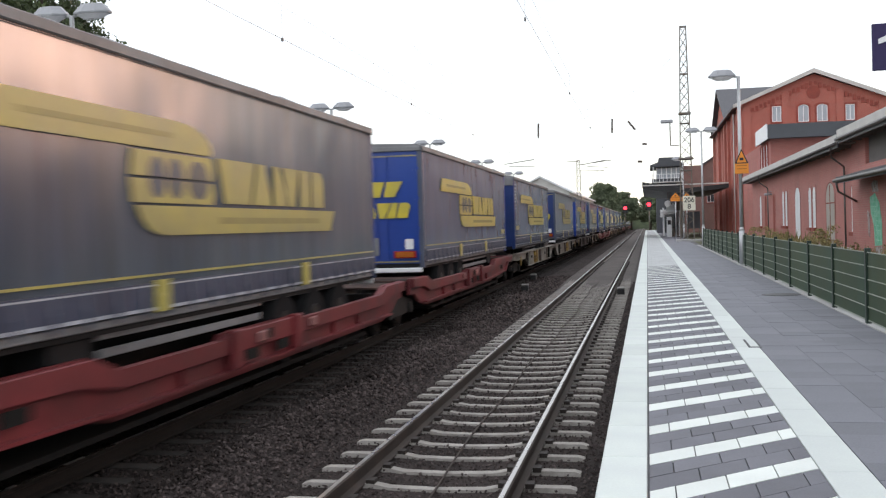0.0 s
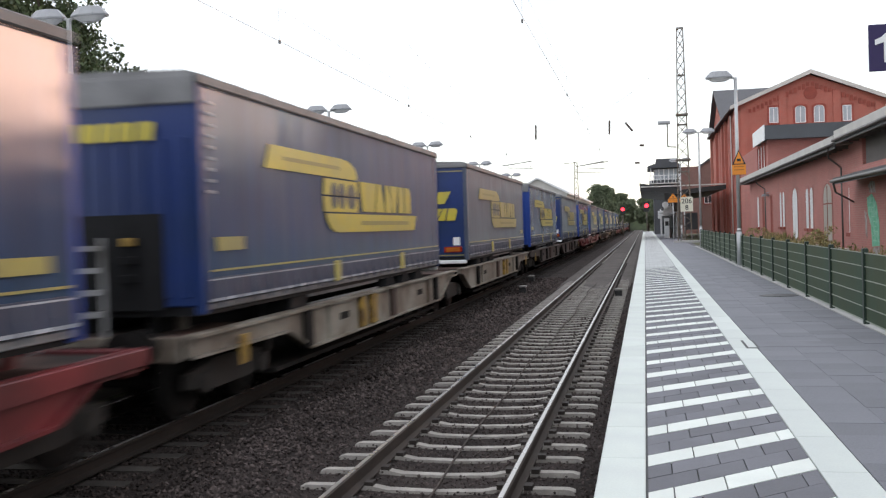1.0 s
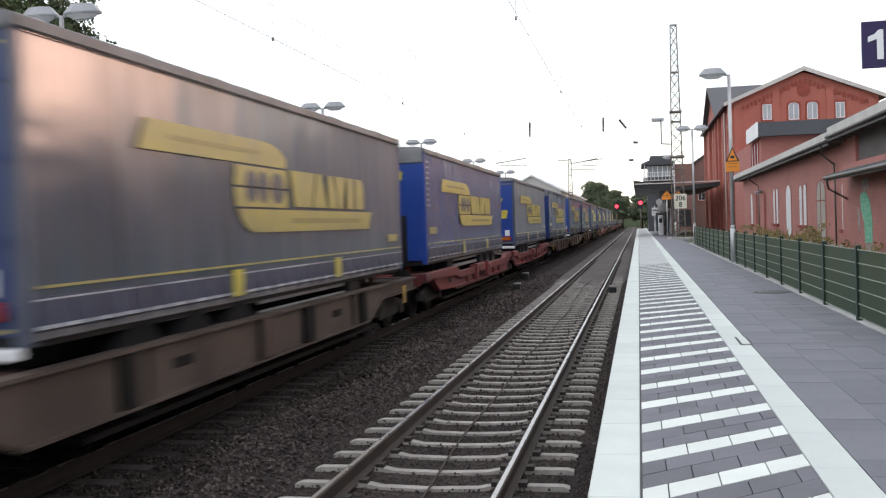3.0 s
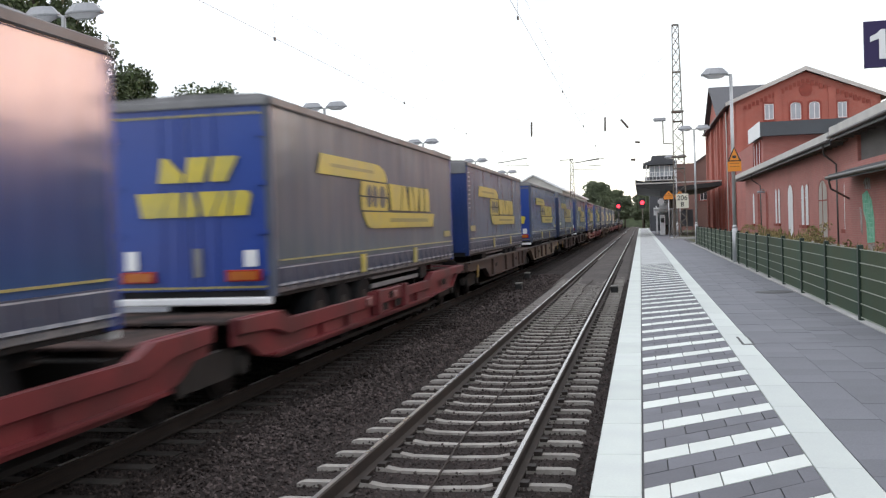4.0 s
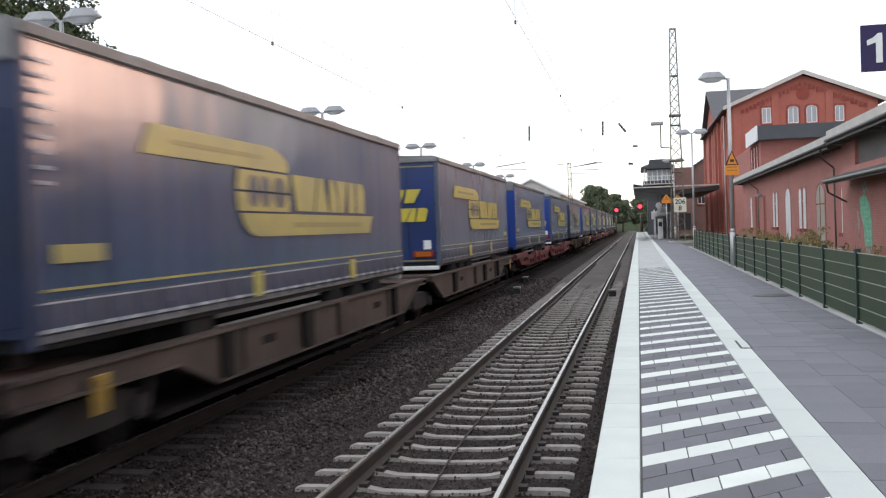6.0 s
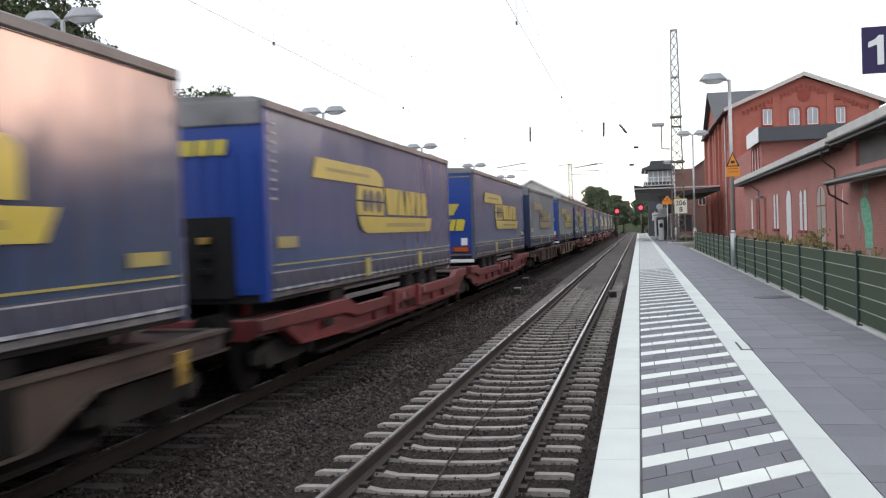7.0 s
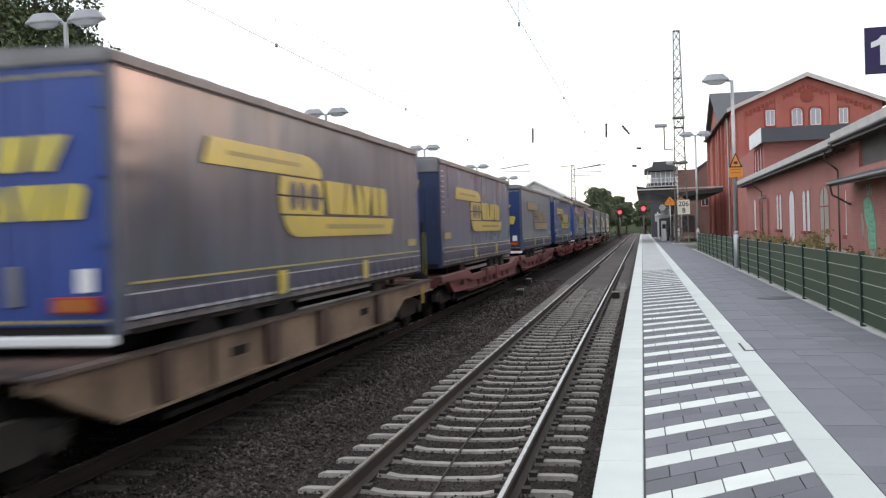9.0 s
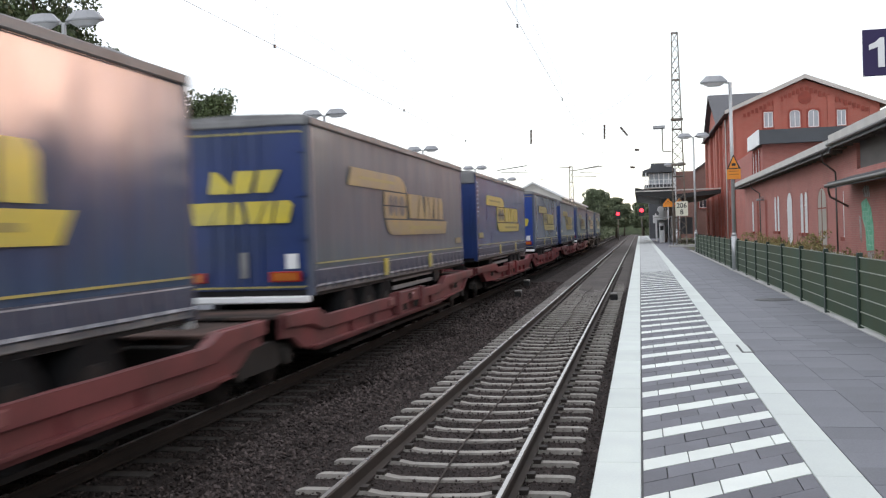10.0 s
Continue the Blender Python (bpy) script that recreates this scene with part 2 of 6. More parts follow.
# ---------- materials ----------
M = {
    "ballast": mat("ballast_bed", (0.060, 0.049, 0.046), 0.95, scale=1.2, amount=0.45, fine=26, bump=1.0, dist=0.04),
    "stone": mat("ballast_stone", (0.092, 0.074, 0.070), 0.85, scale=3, amount=0.35, fine=30, rand=0.55, island=True, bump=0.2),
    "stone_dark": mat("dark_ballast_stone", (0.042, 0.033, 0.030), 0.85, scale=3, amount=0.35, fine=30, rand=0.5, island=True, bump=0.2, spec=0.15),
    "bed_dark": mat("dark_ballast_bed", (0.028, 0.022, 0.020), 0.95, scale=1.2, amount=0.4, fine=26, bump=1.0, dist=0.04, spec=0.15),
    "soil": mat("soil", (0.09, 0.085, 0.05), 0.95, scale=0.25, amount=0.4, c2=(0.06, 0.08, 0.03), fine=9, bump=0.6, dist=0.05),
    "sleeper": mat("concrete_sleeper", (0.40, 0.375, 0.345), 0.85, scale=4, amount=0.25, c2=(0.27, 0.25, 0.225), fine=60, bump=0.3, rand=0.14),
    "old_sleeper": mat("old_sleeper", (0.048, 0.043, 0.039), 0.9, scale=5, amount=0.35, fine=50, bump=0.5, rand=0.25),
    "rail_top": mat("rail_running_surface", (0.55, 0.53, 0.51), 0.28, 0.9, scale=1.5, amount=0.12, fine=30, bump=0.05),
    "rail": mat("rusty_rail", (0.065, 0.047, 0.038), 0.75, 0.2, scale=2, amount=0.3, fine=50, bump=0.2),
    "rail_old": mat("brown_rail", (0.028, 0.022, 0.019), 0.85, 0.0, scale=2, amount=0.3, fine=50, bump=0.2),
    "clip": mat("rail_clip", (0.05, 0.04, 0.035), 0.7, 0.4, scale=9, amount=0.3),
    "white_slab": mat("white_concrete_slab", (0.64, 0.69, 0.65), 0.7, scale=1.4, amount=0.08, c2=(0.58, 0.62, 0.60), fine=70, bump=0.12, rand=0.05),
    "white_brick": mat("white_paver", (0.74, 0.78, 0.74), 0.7, scale=2.5, amount=0.07, fine=70, bump=0.15, rand=0.06),
    "grey_brick": mat("dark_grey_paver", (0.165, 0.168, 0.19), 0.8, scale=2.5, amount=0.16, fine=80, bump=0.25, rand=0.14),
    "grey_rest": mat("dark_grey_pavers", (0.165, 0.168, 0.19), 0.8, scale=2.5, amount=0.16, fine=80, bump=0.25, rand=0.14, island=True),
    "pale_paver": mat("pale_paver", (0.50, 0.52, 0.52), 0.75, scale=1.2, amount=0.12, fine=70, bump=0.15, rand=0.08, island=True),
    "paving": mat("grey_paving_slab", (0.19, 0.195, 0.22), 0.8, scale=0.9, amount=0.2, fine=70, bump=0.25, rand=0.09),
    "joint": mat("sanded_joint", (0.11, 0.11, 0.112), 0.95, scale=4, amount=0.3, fine=60),
    "concrete": mat("platform_concrete", (0.30, 0.29, 0.27), 0.9, scale=0.8, amount=0.25, fine=30, bump=0.3),
    "kerb": mat("light_kerb", (0.42, 0.42, 0.41), 0.85, scale=2, amount=0.2, fine=40),
    "fence": mat("green_fence_steel", (0.012, 0.030, 0.019), 0.45, scale=3, amount=0.25, fine=40),
    "strip": mat("green_screen_strip", (0.050, 0.070, 0.028), 0.6, scale=0.5, amount=0.3, c2=(0.022, 0.066, 0.038), fine=30, rand=0.12, stretch=(1, 1, 0.3)),
    "wire": mat("pale_clip_strip", (0.36, 0.40, 0.33), 0.5, scale=3, amount=0.15),
    "galv": mat("galvanised_steel", (0.50, 0.51, 0.52), 0.45, 0.6, scale=3, amount=0.15, fine=30, bump=0.05),
    "lamp_grey": mat("lamp_housing", (0.33, 0.34, 0.36), 0.4, 0.3, scale=3, amount=0.1),
    "lamp_glass": mat("lamp_diffuser", (0.78, 0.78, 0.80), 0.25, scale=3, amount=0.06),
    "mast": mat("mast_steel", (0.19, 0.18, 0.165), 0.7, 0.3, scale=2, amount=0.3, c2=(0.15, 0.11, 0.08)),
    "insulator": mat("insulator", (0.09, 0.06, 0.05), 0.3, scale=5),
    "cable": mat("contact_wire", (0.12, 0.12, 0.12), 0.5, 0.6, scale=2),
    "orange": mat("orange_sign", (0.78, 0.27, 0.02), 0.5, scale=2, amount=0.08),
    "rust_print": mat("faded_dark_print", (0.42, 0.15, 0.015), 0.5, scale=3, amount=0.2),
    "black": mat("black_paint", (0.015, 0.015, 0.016), 0.5, scale=3, amount=0.2),
    "cream": mat("cream_sign", (0.72, 0.70, 0.58), 0.5, scale=3, amount=0.08),
    "sign_blue": mat("platform_sign_blue", (0.016, 0.006, 0.070), 0.55, scale=2, amount=0.1),
    "white": mat("white_paint", (0.78, 0.79, 0.80), 0.5, scale=2, amount=0.06),
    "brick_x": brick_mat("red_brick_side", (0.43, 0.122, 0.090), (0.35, 0.10, 0.078), (0.38, 0.25, 0.20), "x"),
    "brick_y": brick_mat("red_brick_gable", (0.43, 0.122, 0.090), (0.35, 0.10, 0.078), (0.38, 0.25, 0.20), "y"),
    "shed_x": brick_mat("weathered_brick_side", (0.46, 0.18, 0.155), (0.38, 0.15, 0.13), (0.40, 0.26, 0.225), "x"),
    "shed_y": brick_mat("weathered_brick_end", (0.44, 0.15, 0.125), (0.34, 0.125, 0.105), (0.40, 0.25, 0.21), "y"),
    "brick_brown": brick_mat("brown_brick", (0.24, 0.125, 0.105), (0.19, 0.10, 0.09), (0.24, 0.17, 0.15), "y"),
    "brick_dark": mat("brick_relief", (0.30, 0.07, 0.05), 0.85, scale=2, amount=0.25),
    "roof": mat("slate_roof", (0.085, 0.085, 0.095), 0.6, scale=0.8, amount=0.25, fine=12, bump=0.5, dist=0.02),
    "sheet_roof": mat("pale_sheet_roof", (0.36, 0.38, 0.40), 0.45, 0.2, scale=0.5, amount=0.15, fine=10),
    "fascia": mat("dark_fascia", (0.06, 0.065, 0.075), 0.5, scale=0.8, amount=0.2),
    "trim": mat("pale_trim", (0.55, 0.53, 0.50), 0.6, scale=1, amount=0.15),
    "timber": mat("grey_timber", (0.16, 0.15, 0.14), 0.8, scale=2, amount=0.3, stretch=(1, 0.2, 1)),
    "gutter": mat("zinc_gutter", (0.13, 0.12, 0.115), 0.45, 0.4, scale=2, amount=0.2),
    # pane with the brightness of the sky put into its colour
    "pale_pane": mat("sky_painted_pane", (0.36, 0.40, 0.44), 0.12, scale=1.0, amount=0.15, bump=0.0),
    "blind": mat("pale_window_board", (0.74, 0.75, 0.75), 0.5, scale=1.2, amount=0.1),
    "beige": mat("beige_shutter", (0.42, 0.38, 0.33), 0.7, scale=1.2, amount=0.15),
    "glass": glass_mat(),
    "paint_green": mat("green_spray_paint", (0.11, 0.42, 0.25), 0.7, scale=4, amount=0.3, c2=(0.25, 0.5, 0.38), fine=20),
    "paint_pale": mat("pale_green_spray_paint", (0.30, 0.58, 0.42), 0.7, scale=6, amount=0.3, c2=(0.14, 0.40, 0.26)),
    "paint_grey": mat("grey_spray_paint", (0.42, 0.40, 0.38), 0.75, scale=6, amount=0.35, c2=(0.22, 0.12, 0.1), fine=20),
    "bark": mat("bark", (0.09, 0.07, 0.05), 0.95, scale=4, amount=0.4, bump=0.8, dist=0.03, stretch=(1, 1, 0.25)),
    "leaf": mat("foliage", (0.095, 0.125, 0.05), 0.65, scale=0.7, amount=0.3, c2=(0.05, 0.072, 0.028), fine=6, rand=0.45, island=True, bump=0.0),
    # paler, greyer copy of the foliage: distance haze is put into its colour
    "leaf_far": mat("haze_paled_foliage", (0.15, 0.175, 0.10), 0.7, scale=0.4, amount=0.3, c2=(0.10, 0.125, 0.07), fine=5, rand=0.4, island=True, bump=0.0),
    "weed": mat("dry_weeds", (0.34, 0.26, 0.12), 0.8, scale=3, amount=0.3, c2=(0.16, 0.17, 0.06), rand=0.4, island=True, bump=0.0),
    "red_lamp": mat("red_signal_light", (1.0, 0.03, 0.05), 0.4, amount=0.05, bump=0.0, emit=4.0),
    "yellow": mat("yellow_print", (0.60, 0.48, 0.05), 0.3, scale=1.1, amount=0.1, c2=(0.44, 0.38, 0.10), fine=9, bump=0.0),
    "yellow_old": mat("faded_yellow_print", (0.31, 0.235, 0.075), 0.45, scale=1.1, amount=0.14, c2=(0.17, 0.155, 0.115), fine=9, bump=0.0),
    "yellow_dim": mat("worn_yellow_print", (0.42, 0.35, 0.08), 0.4, scale=1.1, amount=0.14, c2=(0.30, 0.26, 0.10), fine=9, bump=0.0),
    "tail_red": mat("tail_lamp_red", (0.30, 0.018, 0.01), 0.25, scale=5, amount=0.1),
    "tail_amber": mat("tail_lamp_amber", (0.42, 0.12, 0.015), 0.25, scale=5, amount=0.1),
    "alloy": mat("aluminium_rail", (0.22, 0.22, 0.225), 0.55, 0.0, scale=1.2, amount=0.25, c2=(0.12, 0.12, 0.125)),
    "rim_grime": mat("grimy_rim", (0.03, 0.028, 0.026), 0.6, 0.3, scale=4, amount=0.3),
    "badge_blue": mat("dark_blue_print", (0.045, 0.065, 0.10), 0.35, scale=1.5, amount=0.25, c2=(0.09, 0.095, 0.085)),
    "print": mat("dark_small_print", (0.30, 0.25, 0.06), 0.45, scale=3, amount=0.2),
    "dark_steel": mat("dark_chassis_steel", (0.02, 0.02, 0.021), 0.65, 0.2, scale=2, amount=0.35),
    "tyre": mat("tyre_rubber", (0.013, 0.013, 0.014), 0.9, scale=4, amount=0.3),
    "strap": mat("dark_strap", (0.022, 0.032, 0.075), 0.6, scale=6, amount=0.3),
    "skirt": mat("curtain_hem", (0.078, 0.092, 0.130), 0.45, scale=1.5, amount=0.25, c2=(0.06, 0.072, 0.11)),
    "hem": mat("blue_grey_hem", (0.040, 0.055, 0.098), 0.5, scale=1.5, amount=0.3, c2=(0.025, 0.034, 0.065)),
    "webbing": mat("pale_edge_webbing", (0.50, 0.52, 0.56), 0.4, scale=1.5, amount=0.2, c2=(0.25, 0.26, 0.3)),
    "wagon_red": mat("red_wagon_paint", (0.19, 0.023, 0.027), 0.5, scale=0.9, amount=0.25, c2=(0.09, 0.018, 0.020), fine=12, bump=0.1),
    "wagon_beige": mat("grey_beige_wagon_paint", (0.28, 0.26, 0.22), 0.6, scale=1.3, amount=0.25, c2=(0.12, 0.092, 0.070), fine=12, bump=0.1),
    "wagon_tan": mat("rusty_tan_wagon_paint", (0.25, 0.185, 0.125), 0.5, scale=0.7, amount=0.3, c2=(0.055, 0.036, 0.027), fine=12, bump=0.1),
    "wagon_brown": mat("brown_wagon_paint", (0.085, 0.062, 0.050), 0.65, scale=0.9, amount=0.3, c2=(0.034, 0.023, 0.019), fine=12, bump=0.1),
    "wagon_rose": mat("faded_red_wagon_paint", (0.19, 0.048, 0.05), 0.5, scale=0.9, amount=0.25, c2=(0.10, 0.032, 0.032), fine=12, bump=0.1),
    "wagon_rust": mat("rust_brown_wagon_end", (0.074, 0.042, 0.031), 0.7, scale=1.4, amount=0.3, c2=(0.040, 0.026, 0.022), fine=12, bump=0.15),
    "wagon_pale": mat("chalky_red_wagon_paint", (0.30, 0.14, 0.13), 0.6, scale=3, amount=0.3, c2=(0.18, 0.05, 0.05)),
    "rail_green": mat("yellow_green_handrail", (0.36, 0.34, 0.05), 0.5, scale=3, amount=0.2),
    "bogie": mat("bogie_grime", (0.040, 0.036, 0.033), 0.8, scale=2, amount=0.35, spec=0.2),
    "fill": mat("fine_gravel_fill", (0.115, 0.10, 0.092), 0.95, scale=0.8, amount=0.3, c2=(0.075, 0.065, 0.06), fine=30, bump=0.8, dist=0.02),
    "step": mat("worn_step_steel", (0.36, 0.36, 0.36), 0.6, 0.1, scale=3, amount=0.3, c2=(0.2, 0.19, 0.18)),
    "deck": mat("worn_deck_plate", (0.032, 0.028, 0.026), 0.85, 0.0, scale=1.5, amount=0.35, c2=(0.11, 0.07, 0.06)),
    "under": mat("underframe_grime_and_shade", (0.017, 0.015, 0.014), 0.8, scale=2, amount=0.35),
    "mark_yellow": mat("yellow_marker", (0.40, 0.25, 0.04), 0.5, scale=5, amount=0.3, c2=(0.10, 0.055, 0.02)),
}
TARP = {
    "clean": tarp("clean_blue_tarp", (0.012, 0.049, 0.190), (0.050, 0.085, 0.165), 0.3, 0.2),
    "mid": tarp("dusty_blue_tarp", (0.015, 0.050, 0.150), (0.052, 0.079, 0.125), 0.6, 0.2),
    "grey": tarp("grey_filmed_blue_tarp", (0.034, 0.058, 0.104), (0.084, 0.097, 0.113), 0.75, 0.22),
}
DOOR = {
    "clean": mat("blue_door_paint", (0.012, 0.052, 0.28), 0.35, scale=0.7, amount=0.1, c2=(0.02, 0.05, 0.26), fine=9),
    "mid": mat("deep_blue_door_paint", (0.008, 0.030, 0.145), 0.4, scale=0.7, amount=0.15, c2=(0.012, 0.03, 0.095), fine=9),
    "grey": mat("dirty_blue_door_paint", (0.016, 0.03, 0.085), 0.5, scale=0.7, amount=0.2, c2=(0.02, 0.028, 0.055), fine=9),
}
# dull, grimy surfaces, and dust on the printed marks
for key in ("under", "deck", "tyre", "dark_steel", "rail_old", "old_sleeper", "ballast", "stone", "rim_grime", "strap"):
    M[key].node_tree.nodes["Principled BSDF"].inputs["Specular IOR Level"].default_value = 0.15
for key in ("yellow", "yellow_dim", "yellow_old", "print", "skirt"):
    dusty = M[key].node_tree.nodes["Principled BSDF"]
    dusty.inputs["Sheen Weight"].default_value, dusty.inputs["Sheen Roughness"].default_value = 0.10, 0.45
    dusty.inputs["Sheen Tint"].default_value = (0.86, 0.88, 0.95, 1)


# ---------- the plan ----------
TRACK_A, TRACK_B = -1.98, -6.42          # centre lines of the two tracks; rail heads at z = 0
PLAT = 0.76                              # platform height over the rails
EDGE, HATCH0, HATCH1, STRIP1 = -0.31, -0.022, 0.945, 1.217
FENCE_X, WALL_X = 2.93, 7.5
TRAIN_LEN = 13.6


# ---------- the train: trailers on articulated pocket wagons ----------
def ripple_sheet(bm, x, y0, y1, z0, z1, ny, nz, depth, seed):
    """An upright sheet that faces +x or -x, with the slight folds of taut fabric."""
    rows = []
    for j in range(nz + 1):
        row = []
        for i in range(ny + 1):
            u, v = i / ny, j / nz
            d = depth * (noise.noise((u * 9 + seed, v * 1.3, seed)) + 0.5 * noise.noise((u * 31, v * 3, seed + 4)))
            edge = min(1.0, 6 * u, 6 * (1 - u), 8 * v + 0.2, 8 * (1 - v) + 0.1)
            crease = 0.008 * math.sin(v * 60 + u * 30) * max(0.0, 1 - 14 * min(u, 1 - u)) * (1 if v > 0.25 else 0)
            row.append(bm.verts.new((x + d * edge + crease, y0 + (y1 - y0) * u, z0 + (z1 - z0) * v)))
        rows.append(row)
    for j in range(nz):
        for i in range(ny):
            f = bm.faces.new((rows[j][i], rows[j][i + 1], rows[j + 1][i + 1], rows[j + 1][i]))
            f.smooth = True


def wheel(parent, x, y, z, r, w):
    bm = bmesh.new()
    tube(bm, (x - w / 2, y, z), (x + w / 2, y, z), r, 20)
    tyre = part("wheel", bm, M["tyre"], parent)
    bm = bmesh.new()
    s = 1 if x > 0 else -1
    tube(bm, (x + s * (w / 2 - 0.02), y, z), (x + s * (w / 2 + 0.015), y, z), r * 0.56, 14, r * 0.5)
    tube(bm, (x + s * (w / 2), y, z), (x + s * (w / 2 + 0.06), y, z), r * 0.2, 10)
    part("rim", bm, M["rim_grime"], tyre)


def letter_bars(name, parent, material, start, step, z0, z1, widths, lean, y):
    """A line of plain bars in place of lettering, facing -y."""
    at = start
    k = lean * (z1 - z0)
    for w in widths:
        bm = bmesh.new()
        prism(bm, [(at, z0), (at + w, z0), (at + w + k, z1), (at + k, z1)], "y", y - 0.006, y)
        part(name, bm, material, parent)
        at += w + step


def trailer(rear_first, finish, ink, end):
    """A curtain-sided semi-trailer, its end at y = 0 towards the viewer, over rail level z = 0."""
    t = thing("semi_trailer", "", "trailer", "trailers on the train")
    L, hw, z0, z1 = TRAIN_LEN, 1.275, 1.43, 4.18
    cloth, paint = TARP[finish], DOOR[end]
    # side curtains with the hem, strap row and the yellow line above it
    for s in (1, -1):
        bm = bmesh.new()
        ripple_sheet(bm, s * hw, 0.12, L - 0.12, z0 + 0.02, z1 - 0.1, 72, 16, 0.02, 3.0 * s + (7 if rear_first else 0))
        cur = part("side_curtain", bm, cloth, t, "coated fabric curtain with printed yellow marking")
        boxes("line", M["yellow_dim"], cur, [(s * hw + 0.012, s * hw + 0.026, 0.2, L - 0.2, 1.80, 1.825)] if s > 0 else
              [(s * hw - 0.026, s * hw - 0.012, 0.2, L - 0.2, 1.80, 1.825)])
        lo, hi = sorted((s * (hw + 0.012), s * (hw + 0.03)))
        boxes("hem", M["hem"], cur, [(lo, hi, 0.14, L - 0.14, 1.45, 1.73)], label="dark curtain hem")
        lo, hi = sorted((s * (hw + 0.03), s * (hw + 0.036)))
        boxes("webbing", M["webbing"], cur, [(lo, hi, 0.14, L - 0.14, 1.695, 1.712)], label="pale webbing line")
        boxes("hem_edge", M["webbing"], cur, [(lo, hi, 0.14, L - 0.14, 1.44, 1.475)], label="pale lower edge of the curtain")
        if s > 0:
            me = None
            for i in range(25):
                y = 0.42 + i * 0.532
                if me is None:
                    bm = bmesh.new()
                    box(bm, hw + 0.031, hw + 0.045, -0.032, 0.032, 1.475, 1.70)
                    box(bm, hw + 0.04, hw + 0.06, -0.025, 0.025, 1.38, 1.56)
                    me = mesh_of("buckle_strap", bm, M["skirt"])
                piece("buckle_strap", me, cur, Matrix.Translation((0, y, 0)))
            for y in ((4.3, 8.6) if rear_first else (4.9, 9.4)):
                boxes("marker", M["yellow"], cur, [(hw + 0.04, hw + 0.06, y, y + 0.3, 1.42, 1.76)], label="yellow marker plate")
    # pale lashing toggles down the leading edge of the curtain
    if not rear_first:
        bm = bmesh.new()
        box(bm, hw + 0.016, hw + 0.034, 0.16, 0.34, 0.0, 0.035)
        toggle = mesh_of("lashing_toggle", bm, M["webbing"])
        for k in range(9):
            piece("lashing_toggle", toggle, t, Matrix.Translation((0, 0, 2.75 + k * 0.135)))
    # printed mark on the side that faces the platform: bands, a rounded badge and plain blocks
    x = hw + 0.024
    cur = [c for c in t.children if c.name.startswith("side_curtain")][0]
    bm = bmesh.new()
    prism(bm, [(1.98, 3.16), (6.38, 3.16), (6.42, 3.22), (6.36, 3.32), (6.15, 3.42), (5.85, 3.48), (5.5, 3.5), (2.18, 3.5)], "x", x, x + 0.006)
    band = part("upper_band", bm, M[ink], cur)
    boxes("small_print", M["print"], band, [(x + 0.006, x + 0.009, 2.7, 5.4, 3.30, 3.36)])
    bm = bmesh.new()
    prism(bm, [(4.58, 2.55), (4.67, 2.42), (4.82, 2.31), (5.02, 2.25), (5.25, 2.23), (10.85, 2.23), (11.08, 2.55)], "x", x, x + 0.006)
    band = part("lower_band", bm, M[ink], cur)
    boxes("small_print", M["print"], band, [(x + 0.006, x + 0.009, 6.6, 10.3, 2.35, 2.43)])
    for za, zb, pull in ((2.58, 2.83, 0.05), (2.86, 3.13, -0.05)):
        bm = bmesh.new()
        lo, hi = (4.51, 4.47) if pull > 0 else (4.47, 4.54)
        prism(bm, [(lo, za), (6.42, za), (6.46, (za + zb) / 2), (6.42, zb), (hi, zb)], "x", x, x + 0.006)
        plate = part("badge", bm, M[ink], cur)
        for yc, wide in ((5.05, 0.18), (5.47, 0.19), (6.04, 0.26)):
            bm = bmesh.new()
            k = 1 if pull > 0 else -1
            flat_z, far_z = (zb, za + 0.05) if k > 0 else (za, zb - 0.05)
            prism(bm, [(yc + wide * math.cos(i * math.pi / 8), flat_z + (far_z - flat_z) * math.sin(i * math.pi / 8)) for i in range(9)], "x", x + 0.006, x + 0.009)
            part("badge_field", bm, M["badge_blue"], plate)
    # plain blocks in place of the lettering
    for pts in (((6.75, 0), (7.55, 0), (7.75, 1), (6.58, 1)), ((7.62, 0), (8.32, 0), (8.08, 1), (7.84, 1)), ((8.40, 0), (8.90, 0), (8.88, 0.35), (8.62, 1), (8.40, 1)),
                ((8.98, 0), (9.22, 0), (9.42, 1), (8.76, 1)), ((9.46, 0), (9.92, 0), (9.94, 1), (9.48, 1)), ((10.0, 0), (10.55, 0), (10.55, 0.8), (10.42, 1), (10.02, 1))):
        bm = bmesh.new()
        prism(bm, [(y, 2.60 + 0.55 * z) for y, z in pts], "x", x, x + 0.006)
        part("print_block", bm, M[ink], cur)
    boxes("small_print", M["yellow_dim" if ink == "yellow" else ink], cur, [(x, x + 0.006, 0.35, 1.2, 2.05, 2.22)] if not rear_first else [(x, x + 0.006, 12.3, 13.1, 1.95, 2.1)])
    # roof: sheet slightly sagging between hoops, and the side rails
    bm = bmesh.new()
    n = 28
    prev = None
    for i in range(n + 1):
        y = L * i / n
        h = z1 + 0.035 + 0.03 * noise.noise((i * 0.7, 2.0, 1.0)) + (0.02 if i % 2 else 0.0)
        row = [bm.verts.new(c) for c in ((-hw - 0.01, y, z1 - 0.02), (-hw + 0.15, y, h), (0, y, h + 0.04), (hw - 0.15, y, h), (hw + 0.01, y, z1 - 0.02))]
        if prev:
            for k in range(4):
                bm.faces.new((prev[k], prev[k + 1], row[k + 1], row[k]))
        else:
            bm.faces.new(row)
        prev = row
    bm.faces.new(prev[::-1])
    part("roof_sheet", bm, M["alloy"], t, "grimy pale roof sheet")
